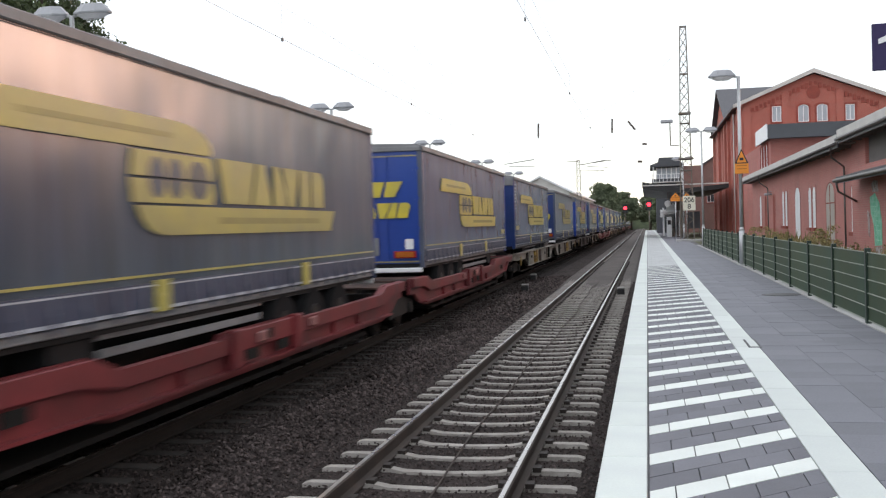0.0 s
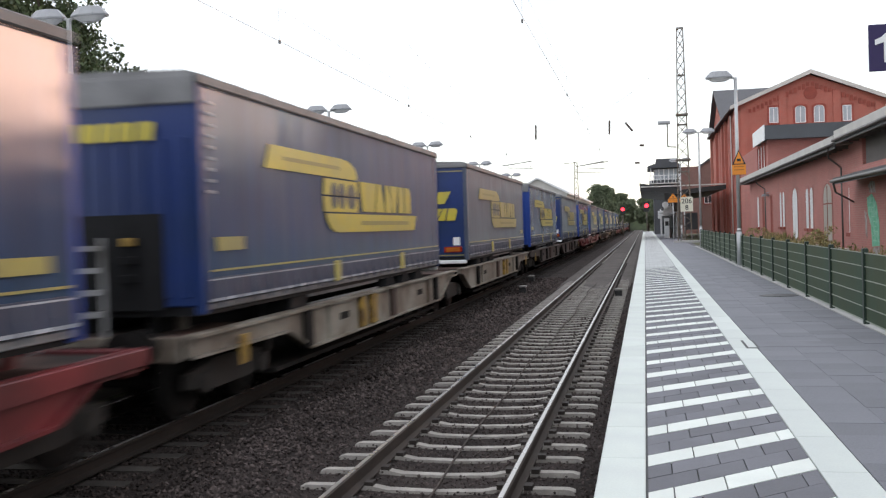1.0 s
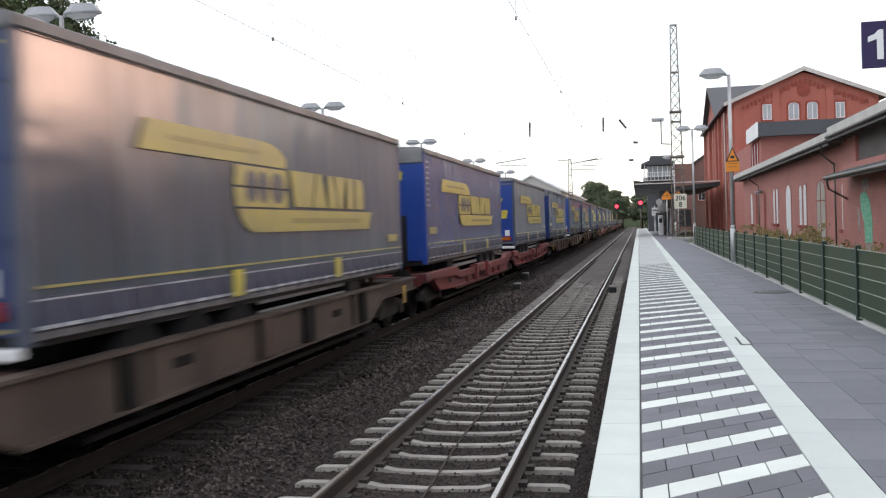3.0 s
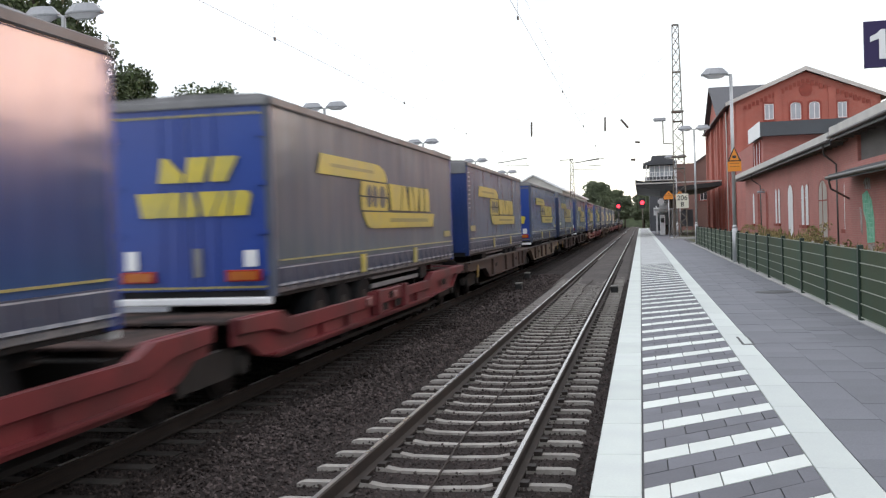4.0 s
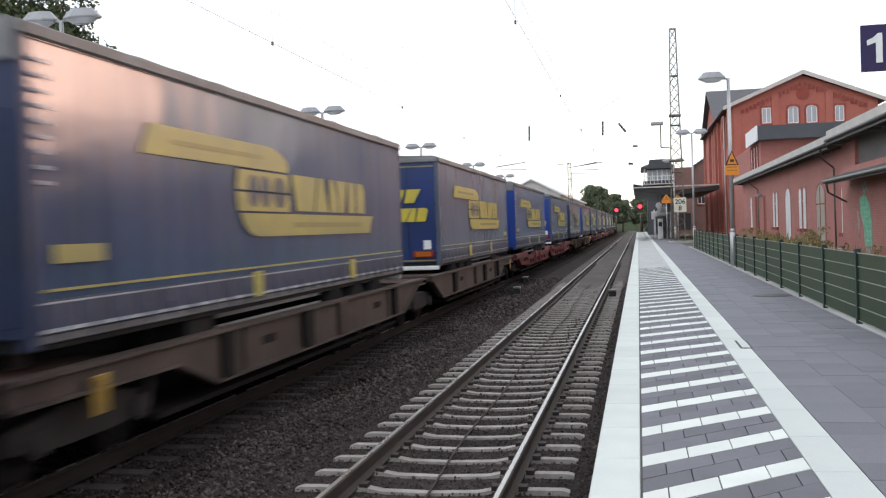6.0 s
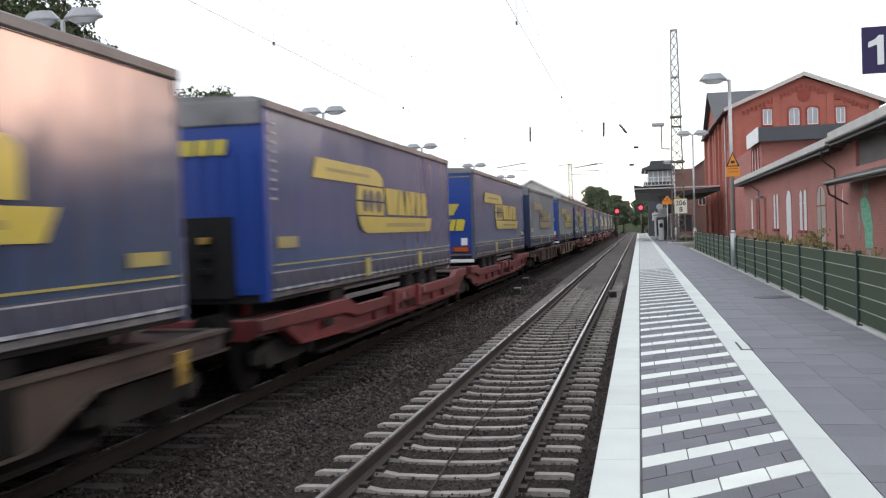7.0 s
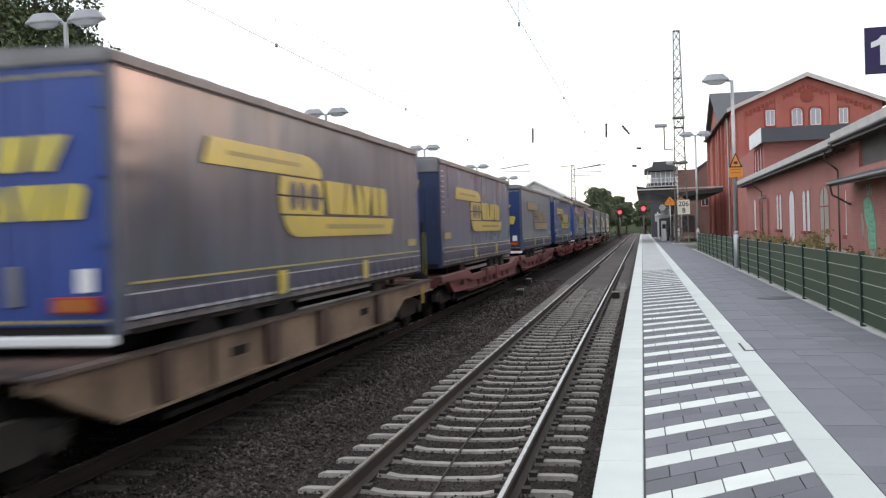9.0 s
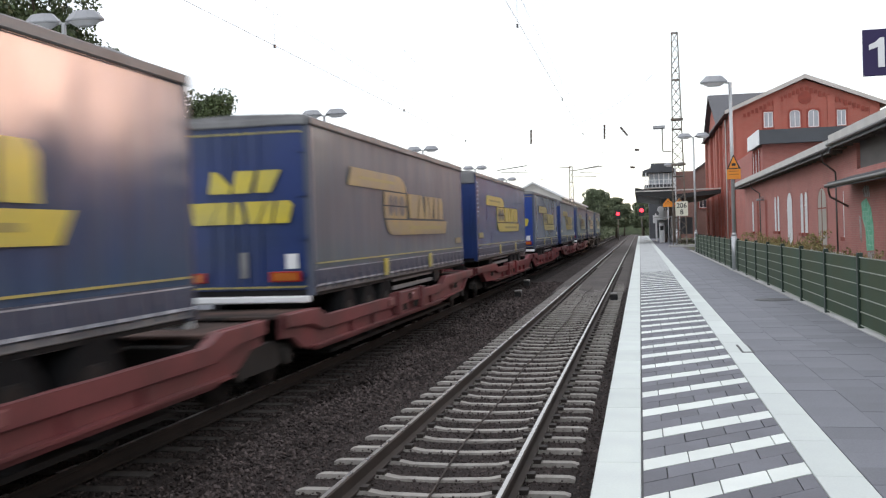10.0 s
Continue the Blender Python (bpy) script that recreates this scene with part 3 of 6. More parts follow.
    for s in (1, -1):
        boxes("roof_rail", M["alloy"], t, [(s * hw - 0.03, s * hw + 0.03, 0, L, z1 - 0.13, z1 - 0.015)], 0.012)
        # thin dark strip just below the roof rail
        boxes("seam", M["rim_grime"], t, [(*sorted((s * (hw + 0.02), s * (hw + 0.034))), 0.02, L - 0.02, z1 - 0.148, z1 - 0.137)], label="thin dark line under the roof rail")
        boxes("side_rail", M["alloy"], t, [(s * (hw - 0.05) - 0.04, s * (hw - 0.05) + 0.04, 0.05, L - 0.05, 1.34, 1.42)], 0.01)
        for y in (0.0, L - 0.13):
            boxes("corner_post", M["skirt"] if rear_first and y == 0.0 else paint, t, [(s * (hw - 0.055) - 0.06, s * (hw - 0.055) + 0.06, y, y + 0.13, 1.3, z1 - 0.02)], 0.012)
    # the load floor and chassis beams
    boxes("load_floor", M["dark_steel"], t, [(-hw + 0.06, hw - 0.06, 0.05, L - 0.05, 1.28, 1.42)])
    for s in (0.45, -0.45):
        boxes("chassis_beam", M["dark_steel"], t, [(s - 0.06, s + 0.06, 0.3, L - 0.3, 0.98, 1.28)])
    # the two ends
    y_rear, y_front = (0.0, L) if rear_first else (L, 0.0)
    d = 1 if rear_first else -1
    for s in (1, -1):
        lo, hi = sorted((s * 0.01, s * (hw - 0.11)))
        a, b = sorted((y_rear + 0.01 * d, y_rear + 0.06 * d))
        door = boxes("rear_door", paint, t, [(lo, hi, a, b, 1.40, z1 - 0.12)], 0.008)
        for k in (0.16, 0.42):
            bm = bmesh.new()
            tube(bm, (s * k, y_rear - 0.015 * d, 1.42), (s * k, y_rear - 0.015 * d, z1 - 0.14), 0.009, 6)
            part("lock_rod", bm, paint, door)
        for z in (1.6, 2.2, 2.9, 3.6):
            a, b = sorted((y_rear - 0.02 * d, y_rear + 0.02 * d))
            boxes("hinge", paint, door, [(s * 1.12 - 0.07, s * 1.12 + 0.07, a, b, z, z + 0.07)])
    a, b = sorted((y_front - 0.0, y_front + 0.07 * d * -1))
    front = boxes("front_wall", paint, t, [(-hw + 0.1, hw - 0.1, a, b, 1.40, z1 - 0.1)], 0.01, "ribbed blue front wall")
    for i in range(9):
        a, b = sorted((y_front, y_front + 0.035 * d))
        boxes("rib", paint, front, [(-1.08 + i * 0.27 - 0.04, -1.08 + i * 0.27 + 0.04, a, b, 1.5, z1 - 0.75)], 0.012)
    for yy in (y_rear, y_front):
        a, b = sorted((yy - 0.045, yy + 0.045))
        deep = 0.13 if yy == y_rear else 0.36
        boxes("head_board", M["alloy"], t, [(-hw + 0.02, hw - 0.02, a, b, z1 - deep, z1 - 0.02)], 0.01)
    drop = 0.3 if finish == "clean" else 0.04
    if rear_first:
        for pts, z0_, h in (((((-0.46, 0), (-0.10, 0), (-0.06, 0.3), (-0.30, 1), (-0.40, 1)), ((-0.04, 0), (0.24, 0), (0.36, 1), (0.02, 1)), ((0.34, 0), (0.60, 0), (0.80, 1), (0.42, 1))), 3.02 - drop, 0.36),
                            ((((-0.74, 0), (-0.46, 0), (-0.28, 1), (-0.80, 1)), ((-0.44, 0), (-0.12, 0), (-0.10, 1), (-0.26, 1)), ((-0.08, 0), (0.12, 0), (0.14, 0.3), (0.06, 1), (-0.02, 1)),
                              ((0.22, 0), (0.34, 0), (0.52, 1), (0.16, 1)), ((0.38, 0), (0.60, 0), (0.68, 1), (0.54, 1)), ((0.64, 0), (0.90, 0), (0.98, 0.8), (0.92, 1), (0.72, 1))), 2.52 - drop, 0.36)):
            for shape in pts:
                bm = bmesh.new()
                prism(bm, [(px, z0_ + h * pz) for px, pz in shape], "y", -0.036, -0.03)
                part("print_block", bm, M["yellow"], t)
        boxes("border", M["yellow_dim"], t, [(-1.14, 1.14, -0.008, 0.012, 1.43, 1.46)], label="thin yellow border line")
        boxes("border", M["yellow_dim"], t, [(-1.14, 1.14, -0.008, 0.012, 3.93, 3.955)], label="thin yellow border line")
        for s in (1, -1):
            lamp = boxes("tail_lamp", M["tail_red"], t, [(s * 0.82 - 0.27, s * 0.82 + 0.27, -0.07, -0.01, 1.53, 1.70)], 0.01)
            boxes("amber_panel", M["tail_amber"], lamp, [(s * 0.82 - 0.21, s * 0.82 + 0.21, -0.078, -0.07, 1.555, 1.675)])
            boxes("sticker", M["white"], t, [(s * 0.93 - 0.1, s * 0.93 + 0.1, -0.034, -0.028, 1.74, 1.98)] if s > 0 else
                  [(s * 0.93 - 0.1, s * 0.93 + 0.1, -0.034, -0.028, 1.72, 2.0)], label="pale sticker")
        boxes("document_box", M["alloy"], t, [(0.05, 0.19, -0.05, -0.03, 1.60, 2.02)], 0.01)
        boxes("bumper", M["white"], t, [(-1.22, 1.22, -0.06, 0.06, 1.19, 1.30)], 0.02, "white rear bumper beam")
    else:
        letter_bars("print_bar", t, M[ink], -0.85, 0.04, 3.40, 3.62, (0.32, 0.22, 0.19, 0.21, 0.2, 0.22), 0.15, y=-0.045)
        boxes("bumper", M["white"], t, [(-1.22, 1.22, L - 0.02, L + 0.06, 1.19, 1.30)], 0.02)
        # a flat dark panel paints the shade of the lower recess, which is not modelled
        boxes("equipment_box", M["dark_steel"], t, [(-1.12, 0.8, -0.05, -0.037, 1.36, 2.52)], 0.004, "dark panel painting the shade of a recess in the front wall")
        for z in (1.50, 1.72, 1.94):
            boxes("coupling", M["mark_yellow"] if z > 1.9 else M["dark_steel"], t, [(0.28, 0.45, -0.12, -0.05, z + 0.2, z + 0.3)], 0.01)
    # side guards, pallet box and mudguards under the floor
    for s in (1, -1):
        ya, yb = (5.5, 9.6) if rear_first else (4.0, 8.1)
        for z in (1.04, 1.22):
            boxes("side_guard", M["alloy"], t, [(*sorted((s * 1.14, s * 1.17)), ya, yb, z, z + 0.09)], 0.006)
        ya = 2.6 if rear_first else L - 5.9
        boxes("mudguard", M["alloy"], t, [(*sorted((s * 0.86, s * 1.2)), ya, ya + 3.3, 1.27, 1.30)], 0.006)
        ya = 9.9 if rear_first else 3.2
        boxes("tool_box", M["dark_steel"], t, [(*sorted((s * 0.7, s * 1.16)), ya, ya + 0.7, 0.98, 1.28)], 0.02)
    # running gear: three axles at the rear, legs at the front
    for y in (2.1, 3.41, 4.72):
        yy = y if rear_first else L - y
        bm = bmesh.new()
        tube(bm, (-1.0, yy, 0.80), (1.0, yy, 0.80), 0.07, 8)
        part("axle", bm, M["dark_steel"], t)
        for s in (1, -1):
            wheel(t, s * 1.04, yy, 0.82, 0.5, 0.36)
    for s in (0.75, -0.75):
        yy = L - 2.9 if rear_first else 2.9
        boxes("landing_leg", M["dark_steel"], t, [(s - 0.07, s + 0.07, yy - 0.07, yy + 0.07, 0.72, 1.30), (s - 0.16, s + 0.16, yy - 0.12, yy + 0.12, 0.66, 0.72)])
    return t


WAGON_LEN = 33.6
SILL_MARKS = {   # brackets on the sills of the straight wagons: place, width and paint
    # the dark block at 4.1 on the beige wagon stands in for a shaded recess
    "wagon_beige": ((4.1, 0.3, "under"), (7.05, 0.36, "mark_yellow"), (7.75, 0.36, "mark_yellow"), (9.3, 0.32, "wagon_rust"), (13.5, 0.26, "under")),
    "wagon_tan": ((5.2, 0.3, "wagon_rust"), (8.6, 0.4, "wagon_rust"), (10.8, 0.4, "wagon_rust"), (14.0, 0.3, "wagon_rust")),
    "wagon_brown": ((4.6, 0.3, "under"), (7.6, 0.4, "under"), (9.4, 0.4, "wagon_rust"), (13.2, 0.3, "under")),
}


def pocket_sill(w, s, yy, paint):
    """Stepped side sill: a recessed web between an upper beam and a lower flange, with a raised support pad."""
    top = [(0.25, 1.10), (4.4, 1.10), (4.9, 0.92), (7.3, 0.92), (7.4, 1.0), (9.9, 1.0), (10.0, 0.94), (14.5, 0.95), (14.95, 1.11), (16.4, 1.12)]
    low = [(16.4, 0.77), (16.0, 0.75), (15.6, 0.56), (14.8, 0.42), (4.9, 0.42), (4.3, 0.52), (1.9, 0.58), (1.2, 0.86), (0.25, 0.86)]
    bm = bmesh.new()
    prism(bm, [(yy(y), z) for y, z in top + low], "x", *sorted((s * 1.20, s * 1.275)))
    sill = part("side_sill", bm, paint, w)
    bm = bmesh.new()
    inner = [(16.38, 0.92), (15.3, 0.9), (14.7, 0.74), (4.9, 0.73), (4.2, 0.86), (1.3, 0.92), (0.27, 0.92)]
    prism(bm, [(yy(y), z - 0.003) for y, z in top] + [(yy(y), z) for y, z in inner], "x", *sorted((s * 1.276, s * 1.36)))
    bev(bm, 0.012)
    part("upper_beam", bm, paint, sill)
    bm = bmesh.new()
    box(bm, *sorted((s * 1.276, s * 1.385)), *sorted((yy(4.6), yy(15.2))), 0.505, 0.54)
    prism(bm, [(yy(y), z) for y, z in ((1.3, 0.90), (1.95, 0.62), (4.6, 0.55), (4.6, 0.515), (1.9, 0.585), (1.25, 0.87))], "x", *sorted((s * 1.276, s * 1.36)))
    part("flange", bm, paint, sill)
    for a, wide in ((7.45, 0.26), (9.62, 0.26), (6.2, 0.07), (11.6, 0.07), (13.0, 0.07)):
        tall = 1.03 if wide > 0.1 else 0.73
        boxes("rib", paint, sill, [(*sorted((s * 1.276, s * (1.43 if wide > 0.1 else 1.35))), *sorted((yy(a), yy(a + wide))), 0.545, tall)], 0.015)
    # no holes are cut: flat dark plates paint the shade of the openings
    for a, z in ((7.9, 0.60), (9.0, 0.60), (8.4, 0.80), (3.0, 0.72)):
        boxes("pocket", M["under"], sill, [(*sorted((s * 1.358, s * 1.372)), *sorted((yy(a), yy(a + 0.42))), z, z + 0.13)], label="dark plate standing in for a shaded opening in the side sill")
    for a in (8.28, 10.3):
        boxes("catch", M["wagon_pale"], sill, [(*sorted((s * 1.36, s * 1.40)), *sorted((yy(a), yy(a + 0.32))), 0.78, 0.93)], 0.02, "pale worn catch plate")


def straight_sill(w, s, yy, paint, n, marks):
    """Fish-bellied side sill with a level top flange."""
    inner = [(16.3, 0.97), (15.5, 0.96), (14.9, 0.76), (14.1, 0.47)] if n == 0 else [(16.5, 0.97), (16.3, 0.95), (15.9, 0.76), (15.1, 0.47)]
    low = inner + [(4.4, 0.47), (3.4, 0.82), (0.4, 0.84)]
    bm = bmesh.new()
    prism(bm, [(yy(0.4), 1.09), (yy(inner[0][0]), 1.09)] + [(yy(y), z) for y, z in low], "x", *sorted((s * 1.20, s * 1.29)))
    sill = part("side_sill", bm, paint, w)
    bm = bmesh.new()
    box(bm, *sorted((s * 1.18, s * 1.375)), *sorted((yy(0.4), yy(inner[0][0]))), 1.06, 1.10)
    part("top_flange", bm, M["wagon_brown"] if marks != "wagon_beige" else paint, sill)
    bm = bmesh.new()
    path = inner + [(4.4, 0.47), (3.4, 0.82), (0.4, 0.84)]
    for (ya, za), (yb, zb) in zip(path, path[1:]):
        prism(bm, [(yy(ya), za - 0.012), (yy(yb), zb - 0.012), (yy(yb), zb + 0.022), (yy(ya), za + 0.022)], "x", *sorted((s * 1.2905, s * 1.365)))
    part("bottom_flange", bm, paint, sill)
    for a, wide, key in SILL_MARKS[marks]:
        boxes("bracket", M[key], sill, [(*sorted((s * 1.2905, s * 1.372)), *sorted((yy(a), yy(a + wide))), 0.50, 1.055)], 0.015, "support bracket on the sill")
    # flat dark plates give the shade of openings that are not cut
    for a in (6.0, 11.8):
        boxes("pocket", M["under"], sill, [(*sorted((s * 1.288, s * 1.296)), *sorted((yy(a), yy(a + 0.5))), 0.74, 0.86)], label="dark plate standing in for a shaded opening in the side sill")
    for a in (5.3, 12.8):
        boxes("rib", paint, sill, [(*sorted((s * 1.2905, s * 1.34)), *sorted((yy(a), yy(a + 0.06))), 0.50, 1.055)])


def wagon(key, look_label):
    """An articulated two-part pocket wagon, its end at y = 0."""
    w = thing("pocket_wagon", look_label, "rail wagon", "wagons of the train")
    flat, paint = key in SILL_MARKS, M[key]
    half = WAGON_LEN / 2
    for n in (0, 1):
        def yy(y):
            return y if n == 0 else WAGON_LEN - y
        tone = M["wagon_rust"] if key == "wagon_tan" and n == 0 else paint
        for s in (1, -1):
            if flat:
                straight_sill(w, s, yy, tone, n, key)
                boxes("handle_plate", M["mark_yellow"], w, [(*sorted((s * 1.376, s * 1.395)), *sorted((yy(1.55), yy(1.82))), 0.60, 0.98)], 0.01, "yellow handle plate")
            else:
                pocket_sill(w, s, yy, tone)
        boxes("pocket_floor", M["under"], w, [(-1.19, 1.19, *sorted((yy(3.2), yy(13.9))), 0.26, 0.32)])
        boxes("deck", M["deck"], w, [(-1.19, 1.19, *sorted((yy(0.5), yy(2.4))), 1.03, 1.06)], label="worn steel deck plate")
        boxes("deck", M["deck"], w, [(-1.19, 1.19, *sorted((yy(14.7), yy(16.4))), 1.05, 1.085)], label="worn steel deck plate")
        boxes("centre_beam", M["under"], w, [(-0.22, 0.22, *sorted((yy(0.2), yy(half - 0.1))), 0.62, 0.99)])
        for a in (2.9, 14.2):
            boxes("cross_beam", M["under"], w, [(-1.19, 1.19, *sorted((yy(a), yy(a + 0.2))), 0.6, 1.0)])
        # trestle that carries the kingpin, with its steps
        for s in (0.62, -0.62):
            boxes("trestle", paint, w, [(s - 0.05, s + 0.05, *sorted((yy(1.45), yy(1.6))), 1.06, 1.27)])
        bm = bmesh.new()
        for z in (1.32, 1.58, 1.84, 2.1):
            box(bm, -0.42, 0.16, *sorted((yy(0.32), yy(0.5))), z, z + 0.06)
        for x in (-0.45, 0.15):
            box(bm, x, x + 0.04, *sorted((yy(0.42), yy(0.48))), 1.05, 2.25)
        part("step_rack", bm, M["step"], w, "pale steel step rack at the wagon end")
        for s in (0.875, -0.875):
            bm = bmesh.new()
            d = -1 if n == 0 else 1
            y0 = yy(0.28)
            tube(bm, (s, y0, 1.0), (s, y0 + d * 0.3, 1.0), 0.085, 10)
            tube(bm, (s, y0 + d * 0.3, 1.0), (s, y0 + d * 0.34, 1.0), 0.22, 14)
            part("buffer", bm, M["under"], w)
        boxes("headstock", tone, w, [(-1.19, 1.19, *sorted((yy(0.27), yy(0.38))), 0.80, 1.09)], 0.01)
    if key in ("wagon_brown", "wagon_rose"):
        bm = bmesh.new()
        hoop = [(0.86, 0.4, 1.06), (0.86, 0.4, 2.12), (0.86, 0.46, 2.22), (0.86, 0.58, 2.24), (0.86, 0.7, 2.2), (0.86, 0.75, 2.1), (0.86, 0.75, 1.06)]
        for p, q in zip(hoop, hoop[1:]):
            tube(bm, p, q, 0.010, 6)
        part("handrail", bm, M["rail_green"], w, "yellow-green tubular handrail hoop")
    for yc in (1.95, half, WAGON_LEN - 1.95):
        bogie = new("bogie")
        bogie.parent = w
        for s in (1, -1):
            bm = bmesh.new()
            prism(bm, [(yc - 1.25, 0.42), (yc - 1.25, 0.60), (yc - 0.5, 0.72), (yc + 0.5, 0.72), (yc + 1.25, 0.60), (yc + 1.25, 0.42), (yc + 0.5, 0.34), (yc - 0.5, 0.34)], "x", *sorted((s * 0.98, s * 1.1)))
            for k in (-0.9, 0.9):
                tube(bm, (s * 1.02, yc + k, 0.46), (s * 1.17, yc + k, 0.46), 0.13, 10)
            part("side_frame", bm, M["bogie"], bogie)
            for k in (-0.9, 0.9):
                bm = bmesh.new()
                tube(bm, (s * 0.70, yc + k, 0.46), (s * 0.83, yc + k, 0.46), 0.46, 24)
                tube(bm, (s * 0.83, yc + k, 0.46), (s * 0.85, yc + k, 0.46), 0.40, 24, 0.36)
                part("rail_wheel", bm, M["under"], bogie)
                for q in (-0.17, 0.17):
                    bm = bmesh.new()
                    tube(bm, (s * 1.05, yc + k + q, 0.46), (s * 1.05, yc + k + q, 0.64), 0.06, 8)
                    part("spring", bm, M["bogie"], bogie)
        for k in (-0.9, 0.9):
            bm = bmesh.new()
            tube(bm, (-0.75, yc + k, 0.46), (0.75, yc + k, 0.46), 0.08, 8)
            part("axle", bm, M["under"], bogie)
    return w


FINISH_NAME = {"clean": "bright blue", "mid": "dusty blue", "grey": "grey-filmed faded blue"}
PROTO = {}


def place_trailer(rear_first, finish, ink, paint):
    key = (rear_first, finish, ink, paint)
    if key in PROTO:
        ob = copy_thing(PROTO[key], Matrix())
    else:
        ob = PROTO[key] = trailer(*key)
    end = "rear doors leading" if rear_first else "ribbed front wall leading"
    mark = {"yellow": "bold yellow", "yellow_dim": "worn yellow", "yellow_old": "almost faded"}[ink]
    return tagged(ob, f"{FINISH_NAME[finish]} curtain-sided semi-trailer, {mark} marks, {end}")


# finish and print of each trailer, front-first and rear-first ones by turns, from the one beside the camera on
# the dull finishes of the last trailers also stand in for distance haze
FRONT = [("grey", "yellow_dim", "mid"), ("mid", "yellow", "mid"), ("mid", "yellow", "clean"),
         ("clean", "yellow", "clean"), ("mid", "yellow", "mid"), ("mid", "yellow_dim", "grey"),
         ("clean", "yellow", "clean"), ("grey", "yellow_old", "grey"), ("mid", "yellow", "grey"),
         ("clean", "yellow", "mid"), ("grey", "yellow_dim", "mid"), ("grey", "yellow_old", "grey")]
REAR = [("mid", "yellow", "clean"), ("grey", "yellow_dim", "mid"), ("grey", "yellow_dim", "mid"),
         ("grey", "yellow", "clean"), ("clean", "yellow", "clean"), ("mid", "yellow", "mid"),
         ("clean", "yellow", "clean"), ("grey", "yellow", "clean"), ("grey", "yellow_old", "mid"),
         ("mid", "yellow_dim", "clean"), ("grey", "yellow_old", "mid"), ("grey", "yellow_old", "grey")]
PAINTS = ["wagon_red", "wagon_beige", "wagon_brown", "wagon_red", "wagon_tan", "wagon_brown", "wagon_red", "wagon_tan", "wagon_rose", "wagon_red", "wagon_rose", "wagon_brown"]
PAINT_NAME = {"wagon_red": "red", "wagon_beige": "grey-beige", "wagon_brown": "dark brown", "wagon_tan": "rust-brown and tan", "wagon_rose": "faded red"}
PAIR, FRONT_0, REAR_0 = 34.05, 38.68, 22.5
train = []           # (thing, y at the start)
wagons_by_paint = {}
for k in range(-1, 11):
    f, r = FRONT[k + 1], REAR[k + 1]
    train.append((place_trailer(False, *f), FRONT_0 + PAIR * k))
    train.append((place_trailer(True, *r), REAR_0 + PAIR * (k + 1)))
    pn = PAINTS[k + 1]
    if pn in wagons_by_paint:
        ob = copy_thing(wagons_by_paint[pn], Matrix())
    else:
        ob = wagons_by_paint[pn] = wagon(pn, f"{PAINT_NAME[pn]} articulated pocket wagon carrying two semi-trailers")
    train.append((ob, FRONT_0 + PAIR * k - 0.8))


# slight unevenness of the run, in metres, at every half second
SURGE = (0.0, 0.45, -0.18, 0.2, -0.25, 0.28, 0.1, 0.0, -0.27, 0.08, -0.54, -0.05, -0.25, -0.4, -0.7, -0.08, -0.58, 0.1, -0.36, 0.3, -0.1)


def run(k):
    """How far the train has come after k half seconds."""
    t = k / 2
    return 27.64 * t + 0.034 * t * t - SURGE[k]


def motions():
    for ob, y in train:
        walk(ob, [(k / 2, pose(TRACK_B, y - run(k), 0)) for k in range(21)])


# ---------- ground, tracks ----------
def ground():
    xs = [-900, -300, -120, -60, -30, -18, -8.2, -7.9, -5.0, -4.6, -3.6, -0.5, -0.32, 3.2, 7, 12, 30, 60, 120, 300, 900]
    zs = [-0.4, -0.4, -0.3, -0.2, 0.3, 0.4, -0.28, -0.25, -0.25, -0.25, -0.25, -0.25, -0.28, 0.74, 0.70, 0.6, 0.5, 0.4, 0.2, 0, 0]
    ys = [-300, -60, -10] + [i * 6.0 for i in range(0, 60)] + [420, 600, 1200, 2600]
    verts = [(x, y, z) for y in ys for x, z in zip(xs, zs)]
    n = len(xs)
    faces = [(j * n + i, j * n + i + 1, (j + 1) * n + i + 1, (j + 1) * n + i) for j in range(len(ys) - 1) for i in range(n - 1)]
    g = raw("ground", verts, faces, M["soil"])
    g.data.materials.append(M["ballast"])
    for k, p in enumerate(g.data.polygons):
        if 6 <= k % (n - 1) <= 11:
            p.material_index = 1
    tagged(g, "dark brown ballast and soil beside the tracks", "ground", kind="structure")


ground()


SLEEPER_0 = -17.51


